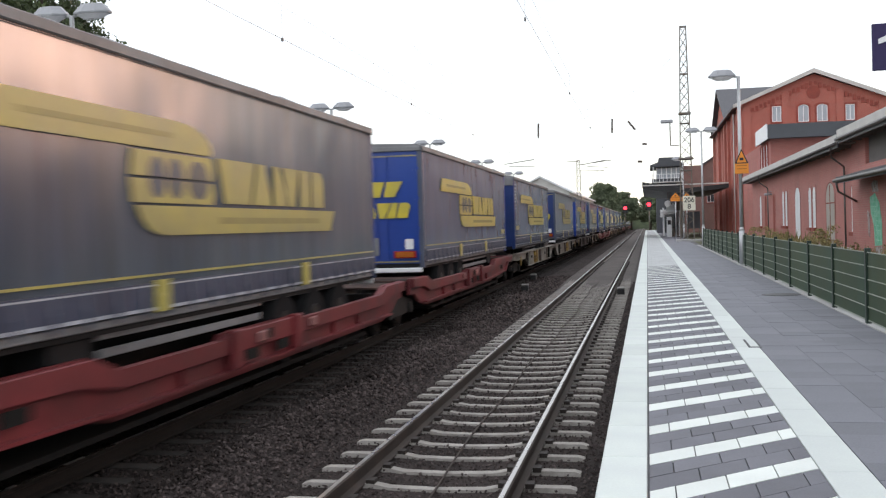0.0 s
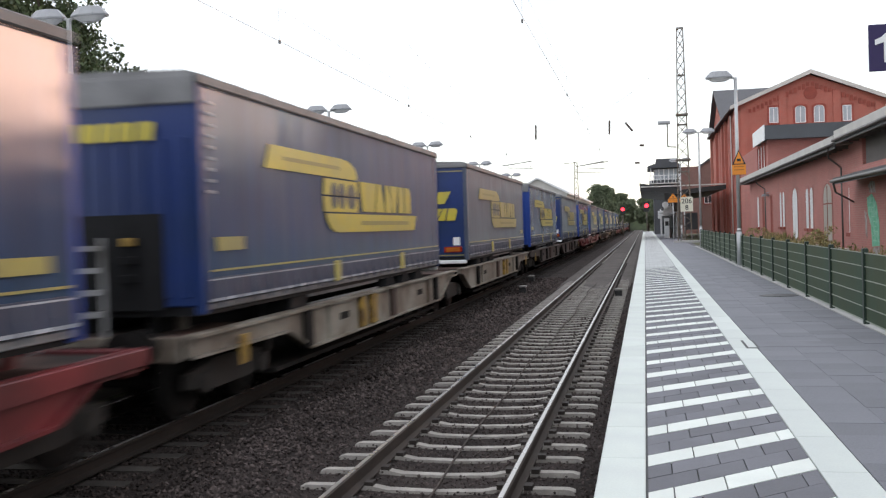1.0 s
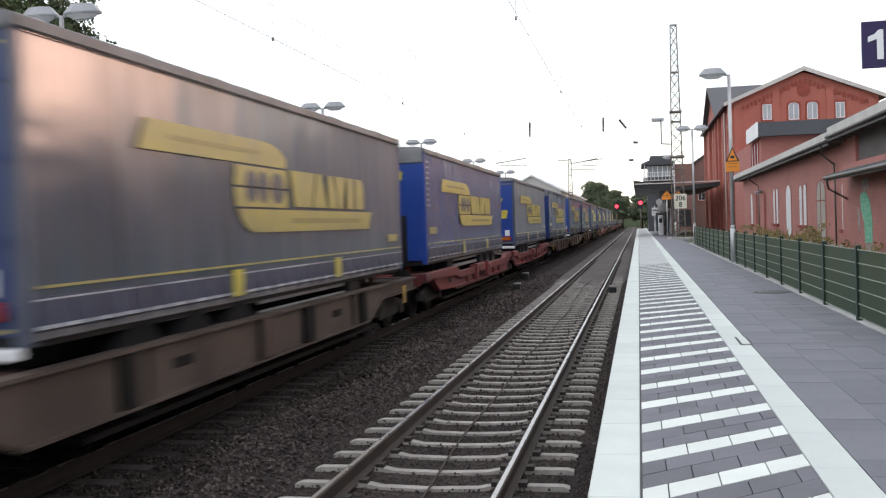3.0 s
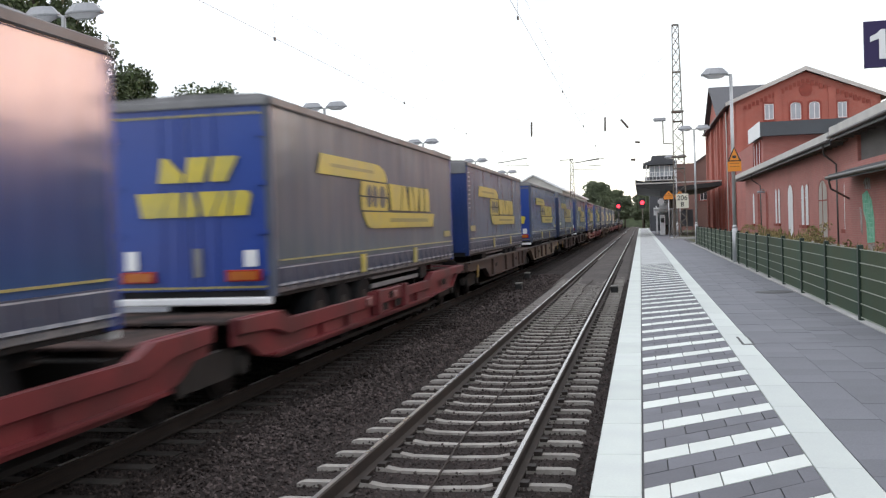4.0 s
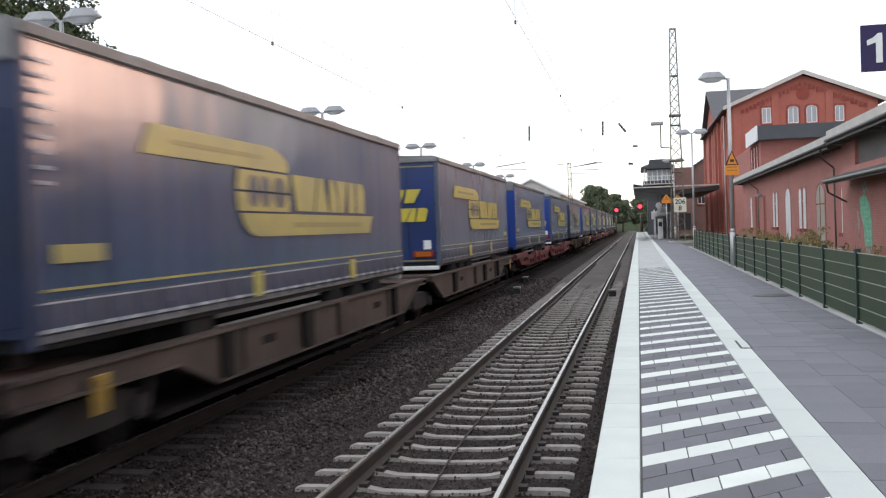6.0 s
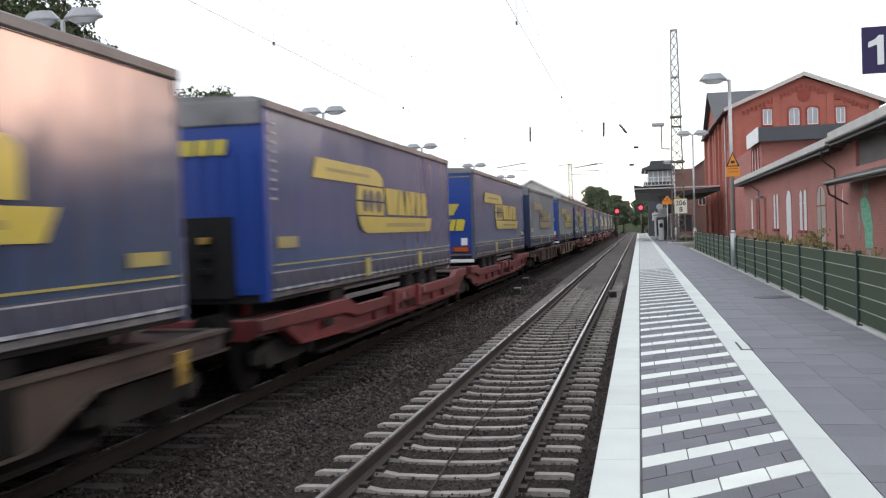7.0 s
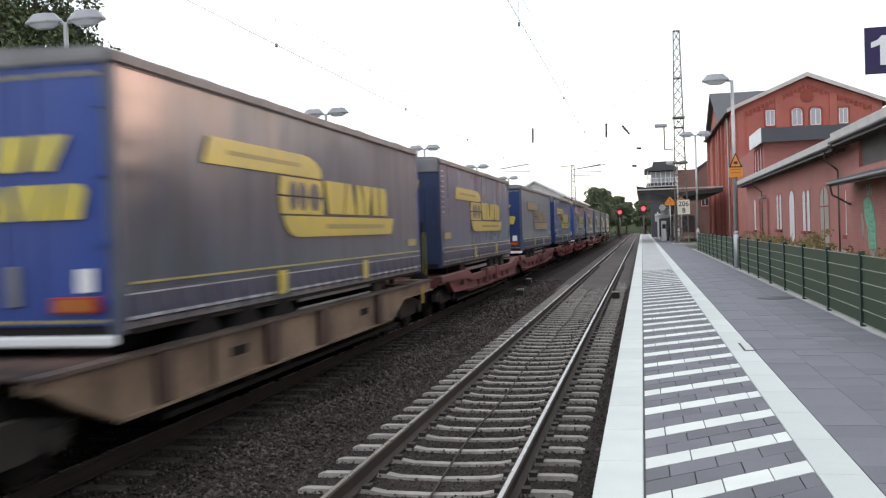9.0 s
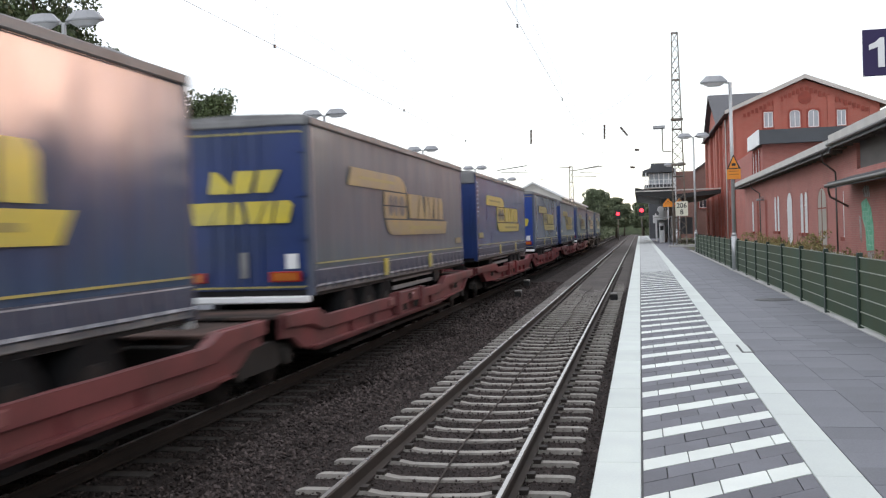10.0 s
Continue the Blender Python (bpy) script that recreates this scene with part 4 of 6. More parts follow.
def ballast_stones():
    rng = np.random.default_rng(5)
    base = np.array([(1, 0, 0), (-1, 0, 0), (0, 1, 0), (0, -1, 0), (0, 0, 1), (0, 0, -1)], float)
    tri = np.array([(0, 2, 4), (2, 1, 4), (1, 3, 4), (3, 0, 4), (2, 0, 5), (1, 2, 5), (3, 1, 5), (0, 3, 5)])
    spots = []
    for y0, y1, step in ((4.0, 14, 0.062), (14, 26, 0.085), (26, 46, 0.13)):
        gx, gy = np.meshgrid(np.arange(-7.9, -0.36, step), np.arange(y0, y1, step))
        p = np.stack([gx.ravel(), gy.ravel(), np.full(gx.size, step)], 1)
        p[:, :2] += rng.uniform(-0.5, 0.5, (len(p), 2)) * step
        spots.append(p)
    p = np.concatenate(spots)
    p = p[p[:, 0] * -1 < 2.3 + p[:, 1] * 0.75]
    # sleepers stay clear of loose stones
    gap = np.abs((p[:, 1] - SLEEPER_0 + 0.3) % 0.6 - 0.3)
    on_a = (np.abs(p[:, 0] - TRACK_A) < 1.32) & (gap < 0.085) & (p[:, 1] < 42)
    on_b = (np.abs(p[:, 0] - TRACK_B) < 1.36) & (gap < 0.13)
    p = p[~(on_a | on_b)]
    n = len(p)
    size = p[:, 2:3] * rng.uniform(0.35, 0.75, (n, 1)) * (0.85 if n else 1)
    # finer stone in the platform track, packed below the tops of the sleepers
    in_a = np.abs(p[:, 0] - TRACK_A) < 1.42
    size = np.where(in_a[:, None], size * 0.62, size)
    v = base[None] * size[:, None] * rng.uniform(0.55, 1.15, (n, 6, 1))
    ang = rng.uniform(0, math.tau, n)
    tilt = rng.uniform(-0.9, 0.9, n)
    c, s, ct, st = np.cos(ang), np.sin(ang), np.cos(tilt), np.sin(tilt)
    x, y, z = v[..., 0], v[..., 1], v[..., 2] * 0.8
    y, z = y * ct[:, None] - z * st[:, None], y * st[:, None] + z * ct[:, None]
    x, y = x * c[:, None] - y * s[:, None], x * s[:, None] + y * c[:, None]
    # between the sleepers the bed lies a little lower than their tops, and it heaps up between the tracks
    bed = np.where(np.abs(p[:, 0] - TRACK_A) < 1.5, 0.028, np.where(np.abs(p[:, 0] - TRACK_B) < 1.5, 0.03, 0.0))
    seat = np.clip(np.abs(p[:, 0] - TRACK_A) / 0.6, 0, 1)
    bed = bed + np.where(in_a, 0.006 + 0.034 * seat, 0.0)
    bed = bed - np.where(np.abs(p[:, 0] - TRACK_A) < 1.5, 0.45 * (p[:, 2] - 0.062), 0.0)
    h = -0.255 + bed + 0.055 * np.exp(-((p[:, 0] + 4.25) / 0.55) ** 2) + rng.uniform(-0.015, 0.02, n)
    out = np.stack([x + p[:, 0:1], y + p[:, 1:2], z + h[:, None]], -1).reshape(-1, 3)
    out = out.reshape(n, 6, 3)
    # the ballast of the through track is darker, with a ragged boundary
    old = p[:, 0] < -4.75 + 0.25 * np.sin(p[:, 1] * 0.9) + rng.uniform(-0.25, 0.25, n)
    for pick, key, label in ((~old, "stone", "loose brown crushed stone ballast between the rails"), (old, "stone_dark", "darker ballast of the through track")):
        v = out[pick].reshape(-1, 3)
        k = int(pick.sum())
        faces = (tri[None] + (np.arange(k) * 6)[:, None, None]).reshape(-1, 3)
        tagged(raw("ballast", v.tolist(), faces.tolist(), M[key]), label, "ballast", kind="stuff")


ballast_stones()


def track_bed():
    """Packed ballast round the sleepers, a little lower in the middle of the track."""
    for cx, prof in ((TRACK_A, [(-1.62, -0.27), (-1.40, -0.21), (-0.62, -0.20), (-0.4, -0.22), (0, -0.23), (0.4, -0.22), (0.62, -0.20), (1.40, -0.21), (1.62, -0.27)]),
                     (TRACK_B, [(-1.8, -0.27), (-1.45, -0.226), (0, -0.226), (1.45, -0.226), (1.9, -0.26)])):
        ys = [-40.0, 3, 12, 24, 38, 60, 120, 420]
        n = len(prof)
        verts = [(cx + x, y, z) for y in ys for x, z in prof]
        faces = [(j * n + i, j * n + i + 1, (j + 1) * n + i + 1, (j + 1) * n + i) for j in range(len(ys) - 1) for i in range(n - 1)]
        tagged(raw("track_bed", verts, faces, M["ballast" if cx == TRACK_A else "bed_dark"]), "packed dark ballast bed round the sleepers", "ballast", kind="structure")


track_bed()


def rail_profile(s):
    return [(-0.075 + s, -0.172), (0.075 + s, -0.172), (0.075 + s, -0.155), (0.012 + s, -0.135), (0.010 + s, -0.05), (0.036 + s, -0.036), (0.036 + s, -0.008),
            (0.028 + s, -0.001), (-0.028 + s, -0.001), (-0.036 + s, -0.008), (-0.036 + s, -0.036), (-0.010 + s, -0.05), (-0.012 + s, -0.135), (-0.075 + s, -0.155)]


def track(name, label, cx, y0, y1, sleeper_mat, rail_mat, top_width, old):
    t = thing(name, label, "railway track", kind="structure")
    for s in (-0.7525, 0.7525):
        bm = bmesh.new()
        prism(bm, rail_profile(cx + s), "y", y0, y1)
        r = part("rail", bm, rail_mat, t, "rusty steel rail with a worn bright top")
        boxes("running_surface", M["rail_top"], r, [(cx + s - top_width, cx + s + top_width, y0, y1, -0.002, 0.003)])
    # one sleeper: raised seats at the rails, a lower and narrower waist
    prof = [(-1.3, -0.012, 0.085), (-1.24, 0.006, 0.08), (-0.62, 0.006, 0.09), (-0.45, -0.026, 0.085), (0, -0.038, 0.078), (0.45, -0.026, 0.085), (0.62, 0.006, 0.09), (1.24, 0.006, 0.08), (1.3, -0.012, 0.085)]
    if old:
        prof = [(-1.3, -0.045, 0.13), (1.3, -0.045, 0.13)]
    bm = bmesh.new()
    prev = None
    for x, dz, hw in prof:
        row = [bm.verts.new(c) for c in ((x, -hw * 0.86, -0.38), (x, -hw * (0.8 if old else 0.68), -0.165 + dz), (x, hw * (0.8 if old else 0.68), -0.165 + dz), (x, hw * 0.86, -0.38))]
        if prev:
            for a in range(3):
                bm.faces.new((prev[a], prev[a + 1], row[a + 1], row[a]))
        else:
            bm.faces.new(row)
        prev = row
    bm.faces.new(prev[::-1])
    me = mesh_of("sleeper", bm, sleeper_mat)
    bm = bmesh.new()
    n, y = 0, SLEEPER_0
    rest = []
    while y < y1:
        if 20 < n < 190:
            piece("sleeper", me, t, Matrix.Translation((cx, y, 0.0)) @ pose(0, 0, 0, 0, 0, 0.5 * math.sin(n * 7.3)))
        else:
            rest.append(y)
        if y < 60 and not old:
            for s in (-0.7525, 0.7525):
                for d in (-0.125, 0.125):
                    box(bm, cx + s + d - 0.04, cx + s + d + 0.04, y - 0.06, y + 0.06, -0.17, -0.125)
        y += 0.6
        n += 1
    if bm.verts:
        tagged(part("rail_clips", bm, M["clip"], t), kind="stuff")
    else:
        bm.free()
    bm = bmesh.new()
    for y in rest:
        box(bm, cx - 1.3, cx + 1.3, y - 0.085, y + 0.085, -0.3, -0.18 if not old else -0.24)
    tagged(part("far_sleepers", bm, sleeper_mat, t), kind="stuff")


track("track_platform", "railway track with worn concrete sleepers and bright rails", TRACK_A, -20, 420, M["sleeper"], M["rail"], 0.02, False)
track("track_through", "railway track with brown rails and old dark sleepers", TRACK_B, -40, 420, M["old_sleeper"], M["rail_old"], 0.02, True)


def track_details():
    bm = bmesh.new()
    pts = [(TRACK_A - 0.02 + 0.05 * math.sin(y * 0.31) + 0.03 * math.sin(y), y, -0.175) for y in np.arange(3, 60, 1.0)]
    cord(bm, pts, 0.012)
    tagged(part("ground_cable", bm, M["rail"], None, "thin rusty cable lying along the middle of the track"), category="cable")
    for x, y, lab in ((-0.92, 33.4, "small dark trackside box beside the rail"), (-4.46, 36.0, "small dark cable box on the ballast between the tracks"), (-5.0, 43.5, "small pale cable box on the ballast")):
        b = thing("track_box", lab, "cable box", "boxes by the track")
        boxes("case", M["black"], b, [(x - 0.12, x + 0.12, y - 0.16, y + 0.16, -0.26, 0.0)], 0.03)
        boxes("lid", M["concrete"], b, [(x - 0.13, x + 0.13, y - 0.17, y + 0.17, 0.0, 0.06)], 0.02)


track_details()


def gravel_fill():
    """Fine gravel that covers the sleepers further along the platform track."""
    rng = np.random.default_rng(31)
    for x0, x1 in ((-1.5, -0.80), (-0.70, 0.70), (0.80, 1.45)):
        xs, ys = np.linspace(TRACK_A + x0, TRACK_A + x1, 7), np.concatenate([np.arange(37.0, 60, 0.25), np.arange(60, 330, 3.0)])
        verts = []
        for j, y in enumerate(ys):
            rise = min(1.0, (y - 37.0) / 7.0)
            for i, x in enumerate(xs):
                rim = 0.0 if 0 < i < 6 else 0.05
                verts.append((x, y, -0.215 + 0.075 * rise - rim + rng.uniform(-0.008, 0.008)))
        n = len(xs)
        faces = [(j * n + i, j * n + i + 1, (j + 1) * n + i + 1, (j + 1) * n + i) for j in range(len(ys) - 1) for i in range(n - 1)]
        tagged(raw("gravel", verts, faces, M["fill"]), "fine grey-brown gravel over the sleepers of the track", "gravel", kind="stuff")


gravel_fill()


# ---------- platforms ----------
PLAT_END = 170.0


def platform():
    p = thing("platform", "station platform paved in grey with white safety markings", "platform", kind="structure")
    boxes("base", M["joint"], p, [(EDGE + 0.09, FENCE_X + 0.2, -8, PLAT_END, PLAT - 0.16, PLAT - 0.012)])
    boxes("retaining_wall", M["concrete"], p, [(EDGE + 0.12, EDGE + 0.4, -8, PLAT_END, -0.6, PLAT - 0.16)])
    boxes("kerb", M["kerb"], p, [(FENCE_X - 0.09, FENCE_X + 0.06, y + 0.004, y + 0.996, PLAT - 0.1, PLAT + 0.012) for y in range(-8, 60)], 0.008)
    # slabs of the edge and of the guiding strip
    bm = bmesh.new()
    box(bm, EDGE, HATCH0 - 0.012, 0.003, 0.952, PLAT - 0.1, PLAT)
    bev(bm, 0.006)
    edge = mesh_of("edge_slab", bm, M["white_slab"])
    bm = bmesh.new()
    box(bm, HATCH1 + 0.006, STRIP1, 0.003, 0.952, PLAT - 0.06, PLAT + 0.001)
    bev(bm, 0.003)
    strip = mesh_of("guide_slab", bm, M["white_slab"])
    for i in range(-14, 171):
        piece("edge_slab", edge, p, Matrix.Translation((0, 6.22 + i * 0.957, 0)))
        piece("guide_slab", strip, p, Matrix.Translation((0, 5.95 + i * 0.957, 0)))
    # slanting rows of rhombic pavers: one white row, two grey rows
    row, wide, lean = 0.865 / 3, 0.2885, 0.9
    rest = {"white": bmesh.new(), "grey": bmesh.new(), "pale": bmesh.new()}
    singles = []
    rng = random.Random(3)
    for r in range(-44, 565):
        kind = "white" if r % 3 == 0 else "grey"
        y_left = 6.15 + r * row
        first = HATCH0 + 0.285 + (0.144 if r % 2 else 0.0) - 2 * wide
        for k in range(6):
            xa, xb = max(HATCH0 + 0.002, first + k * wide + 0.004), min(HATCH1 - 0.002, first + (k + 1) * wide - 0.004)
            if xb - xa < 0.02:
                continue
            pts = [(x, y_left + lean * (x - HATCH0) + s * (row / 2 - 0.005)) for x, s in ((xa, -1), (xb, -1), (xb, 1), (xa, 1))]
            z = PLAT + rng.uniform(-0.002, 0.001)
            if 4.8 < pts[0][1] < 27:
                bm = bmesh.new()
                prism(bm, pts, "z", PLAT - 0.05, z)
                singles.append((kind, bm))
            else:
                prism(rest[kind if y_left < 32.4 else "pale"], pts, "z", PLAT - 0.05, z)
    for kind, bm in singles:
        ob = new("paver", mesh_of("paver", bm, M["white_brick" if kind == "white" else "grey_brick"]))
        ob.parent = p
    for kind, key in (("white", "white_brick"), ("grey", "grey_rest"), ("pale", "pale_paver")):
        tagged(part("far_pavers", rest[kind], M[key], p), kind="stuff")
    # larger grey slabs towards the fence
    bm = bmesh.new()
    box(bm, 0.0015, 0.4, 0.0015, 0.4, PLAT - 0.05, PLAT)
    slab = mesh_of("paving_slab", bm, M["paving"])
    far = bmesh.new()
    for i in range(4):
        for j in range(int((PLAT_END + 7.5) / 0.402) - 1):
            x, y = STRIP1 + 0.004 + i * 0.402, -7.5 + j * 0.402 + (0.2 if i % 2 else 0)
            if 3 < y < 32:
                piece("paving_slab", slab, p, Matrix.Translation((x, y, 0.0006 * ((i * 5 + j * 3) % 4))))
            elif y < PLAT_END - 0.5:
                box(far, x, x + 0.399, y, y + 0.399, PLAT - 0.05, PLAT)
    tagged(part("far_paving", far, M["paving"], p), kind="stuff")
    cover = thing("service_cover", "grey service cover with a white corner frame let into the paving", "cover")
    boxes("plate", M["grey_brick"], cover, [(1.245, 2.1, 11.75, 12.25, PLAT - 0.03, PLAT + 0.004)], 0.003)
    boxes("frame", M["joint"], cover, [(1.10, 1.24, 11.62, 12.38, PLAT - 0.03, PLAT + 0.004)])
    boxes("lid", M["white_slab"], cover, [(1.125, 1.215, 11.68, 12.34, PLAT - 0.03, PLAT + 0.009)])
    hatch = thing("manhole_cover", "round dark cast-iron manhole cover in the grey paving", "manhole cover")
    bm = bmesh.new()
    tube(bm, (2.47, 19.6, PLAT - 0.02), (2.47, 19.6, PLAT + 0.008), 0.30, 24)
    part("lid", bm, M["black"], hatch)
    bm = bmesh.new()
    tube(bm, (2.47, 19.6, PLAT - 0.03), (2.47, 19.6, PLAT + 0.005), 0.36, 24)
    part("ring", bm, M["joint"], hatch)


platform()


def other_platform():
    p = thing("platform_opposite", "opposite platform with a pale edge slab", "platform", kind="structure")
    boxes("base", M["concrete"], p, [(-16.5, -8.4, -20, 150, -0.6, PLAT - 0.05)])
    boxes("edge", M["white_slab"], p, [(-8.75, -8.1, y + 0.01, y + 1.99, PLAT - 0.2, PLAT + 0.02) for y in range(-10, 150, 2)], 0.01)
    boxes("paving", M["paving"], p, [(-16.4, -8.76, -20, 150, PLAT - 0.05, PLAT)])


other_platform()


# ---------- fence ----------
def fence():
    f = thing("fence", "dark green mesh fence with woven screen strips and pale clips", "fence")
    y0, step, n = -5.9, 2.5, 26
    h = 0.98
    bm = bmesh.new()
    box(bm, -0.035, 0.035, -0.055, 0.055, PLAT - 0.1, PLAT + h + 0.05)
    bev(bm, 0.008)
    post = mesh_of("post", bm, M["fence"])
    bm = bmesh.new()
    for k in range(5):
        box(bm, -0.004, 0.004, 0.05, step - 0.05, PLAT + 0.06 + k * 0.182, PLAT + 0.06 + k * 0.182 + 0.176)
    strip = mesh_of("screen_panel", bm, M["strip"])
    bm = bmesh.new()
    box(bm, -0.018, -0.008, 0.02, step - 0.02, -0.006, 0.006)
    wire = mesh_of("clip_rail", bm, M["wire"])
    for i in range(n):
        x, y = FENCE_X - 0.04 + 0.004 * (y0 + i * step - 14), y0 + i * step
        turn = Matrix.Translation((x, y, 0)) @ pose(0, 0, 0, 0, 0, -0.23)
        piece("post", post, f, turn)
        if i < n - 1:
            piece("screen_panel", strip, f, turn)
            for k in range(6):
                piece("clip_rail", wire, f, turn @ Matrix.Translation((0, 0, PLAT + 0.055 + k * 0.183)))


fence()


# ---------- lamps, masts, signs ----------
def lamp_head(parent, x, y, z, s, w=0.42):
    """A flat domed hood with a pale underside; s is the side to which it reaches."""
    bm = bmesh.new()
    rings = []
    for h, k in ((0.02, 0.97), (0.06, 1.0), (0.21, 0.66), (0.24, 0.58)):
        rings.append([bm.verts.new((x + s * 0.42 + s * 0.45 * k * math.cos(a), y + w * 0.5 * k * math.sin(a), z + h)) for a in [(i + 0.5) * math.tau / 8 for i in range(8)]])
    for a, b in zip(rings, rings[1:]):
        for i in range(8):
            bm.faces.new((a[i], a[(i + 1) % 8], b[(i + 1) % 8], b[i]))
    bm.faces.new(rings[-1])
    bm.faces.new(rings[0][::-1])
    head = part("lamp_hood", bm, M["lamp_grey"], parent)
    bm = bmesh.new()
    low = [bm.verts.new((x + s * 0.42 + s * 0.40 * math.cos(i * math.tau / 14), y + w * 0.44 * math.sin(i * math.tau / 14), z + 0.03)) for i in range(14)]
    tip = [bm.verts.new((x + s * 0.42 + s * 0.2 * math.cos(i * math.tau / 14), y + w * 0.2 * math.sin(i * math.tau / 14), z - 0.08)) for i in range(14)]
    for i in range(14):
        bm.faces.new((low[i], low[(i + 1) % 14], tip[(i + 1) % 14], tip[i]))
    bm.faces.new(tip)
    part("diffuser", bm, M["lamp_glass"], head)


def platform_lamp(x, y, z0, top, double, label, sides=(1, -1)):
    t = thing("street_lamp", label, "lamp", "platform lamps")
    bm = bmesh.new()
    tube(bm, (x, y, z0), (x, y, z0 + 1.1), 0.085, 12)
    tube(bm, (x, y, z0 + 1.1), (x, y, z0 + 1.2), 0.085, 12, 0.06)
    tube(bm, (x, y, z0 + 1.2), (x, y, top), 0.06, 12, 0.05)
    part("pole", bm, M["galv"], t, "galvanised steel pole")
    bm = bmesh.new()
    tube(bm, (x, y, z0), (x, y, z0 + 0.03), 0.16, 12)
    part("base_plate", bm, M["galv"], t)
    for s in (sides if double else sides[:1]):
        bm = bmesh.new()
        tube(bm, (x, y, top - 0.02), (x + s * 0.35, y, top + 0.03), 0.03, 8)
        part("arm", bm, M["galv"], t)
        lamp_head(t, x + s * 0.08, y, top - 0.02, s)
    return t


platform_lamp(2.92, 32.35, PLAT, 6.72, False, "galvanised platform lamp with one pale hood beside the fence", (-1,))
platform_lamp(3.2, 59.2, PLAT, 7.4, True, "galvanised platform lamp with two pale hoods")
platform_lamp(3.0, 84.0, PLAT, 7.3, True, "galvanised platform lamp with two pale hoods")
for i, y in enumerate((19.17, 36.9, 54.7, 72.8, 90.6)):
    platform_lamp(-12.0, y, PLAT - 0.02, 7.0, True, "grey double-hooded lamp on the opposite platform")


def warning_sign(x, y, z, post, label, w=0.5):
    t = thing("warning_sign", label, "sign", "warning signs")
    boxes("plate", M["orange"], t, [(x - w / 2, x + w / 2, y - 0.015, y, z - 0.30, z + 0.02)], 0.006)
    bm = bmesh.new()
    prism(bm, [(x - w / 2, z + 0.02), (x + w / 2, z + 0.02), (x, z + 0.48)], "y", y - 0.02, y - 0.004)
    part("triangle_border", bm, M["black"], t)
    bm = bmesh.new()
    prism(bm, [(x - w / 2 + 0.06, z + 0.05), (x + w / 2 - 0.06, z + 0.05), (x, z + 0.42)], "y", y - 0.026, y - 0.0205)
    part("triangle", bm, M["orange"], t)
    boxes("symbol", M["black"], t, [(x - 0.06, x + 0.06, y - 0.031, y - 0.0265, z + 0.12, z + 0.2)])
    boxes("print_bar", M["rust_print"], t, [(x - w / 2 + 0.06, x + w / 2 - 0.06, y - 0.019, y - 0.0155, z - 0.1 * k - 0.06, z - 0.1 * k - 0.035) for k in range(2)])
    boxes("bracket", M["galv"], t, [(x - 0.08, x + 0.08, y, post, z - 0.05, z)])


warning_sign(2.95, 32.24, 3.95, 32.32, "orange warning sign with a black triangle on the lamp pole", 0.42)


def lattice_mast(x, y, z0, top, w0, w1, label, arms=True):
    t = thing("lattice_mast", label, "mast", "overhead line masts")
    def corner(sx, sy, k):
        w = (w0 + (w1 - w0) * k) / 2
        return (x + sx * w, y + sy * w, z0 + (top - z0) * k)
    for sx in (-1, 1):
        for sy in (-1, 1):
            bm = bmesh.new()
            tube(bm, corner(sx, sy, 0), corner(sx, sy, 1), 0.036, 4)
            part("leg", bm, M["mast"], t)
    n = int((top - z0) / 0.75)
    for f in range(4):
        c = [(-1, -1), (1, -1), (1, 1), (-1, 1)]
        a, b = c[f], c[(f + 1) % 4]
        bm = bmesh.new()
        for i in range(n):
            k0, k1 = i / n, (i + 1) / n
            tube(bm, corner(*a, k0), corner(*b, k1), 0.014, 4)
            tube(bm, corner(*b, k0), corner(*a, k1), 0.014, 4)
        for k in (0.0, 0.33, 0.55, 0.78, 1.0):
            tube(bm, corner(*a, k), corner(*b, k), 0.035, 4)
        tagged(part("bracing", bm, M["mast"], t), kind="stuff")
    return t


lattice_mast(2.78, 72.0, PLAT, 15.95, 0.95, 0.42, "tall grey steel lattice mast on the platform")
bm = bmesh.new()
box(bm, 2.0, 4.6, 70.9, 73.1, PLAT - 0.1, PLAT + 0.12)
tagged(part("concrete_plinth", bm, M["kerb"], None, "pale concrete plinth around the foot of the mast"), category="plinth")


def mast_fittings():
    t = thing("mast_lamp", "small floodlight on an angled arm of the lattice mast", "lamp")
    bm = bmesh.new()
    tube(bm, (2.35, 72, 7.55), (1.75, 72, 7.6), 0.04, 6)
    tube(bm, (1.75, 72, 7.6), (1.75, 72, 9.2), 0.04, 6)
    part("arm", bm, M["mast"], t)
    boxes("floodlight", M["lamp_grey"], t, [(1.1, 1.95, 71.7, 72.2, 9.2, 9.42)], 0.04)
    for z, w in ((9.75, 0.42), (6.55, 0.5)):
        boxes("ring", M["mast"], t, [(2.78 - w, 2.78 + w, 72 - w, 72 + w, z, z + 0.12)], 0.01)


mast_fittings()


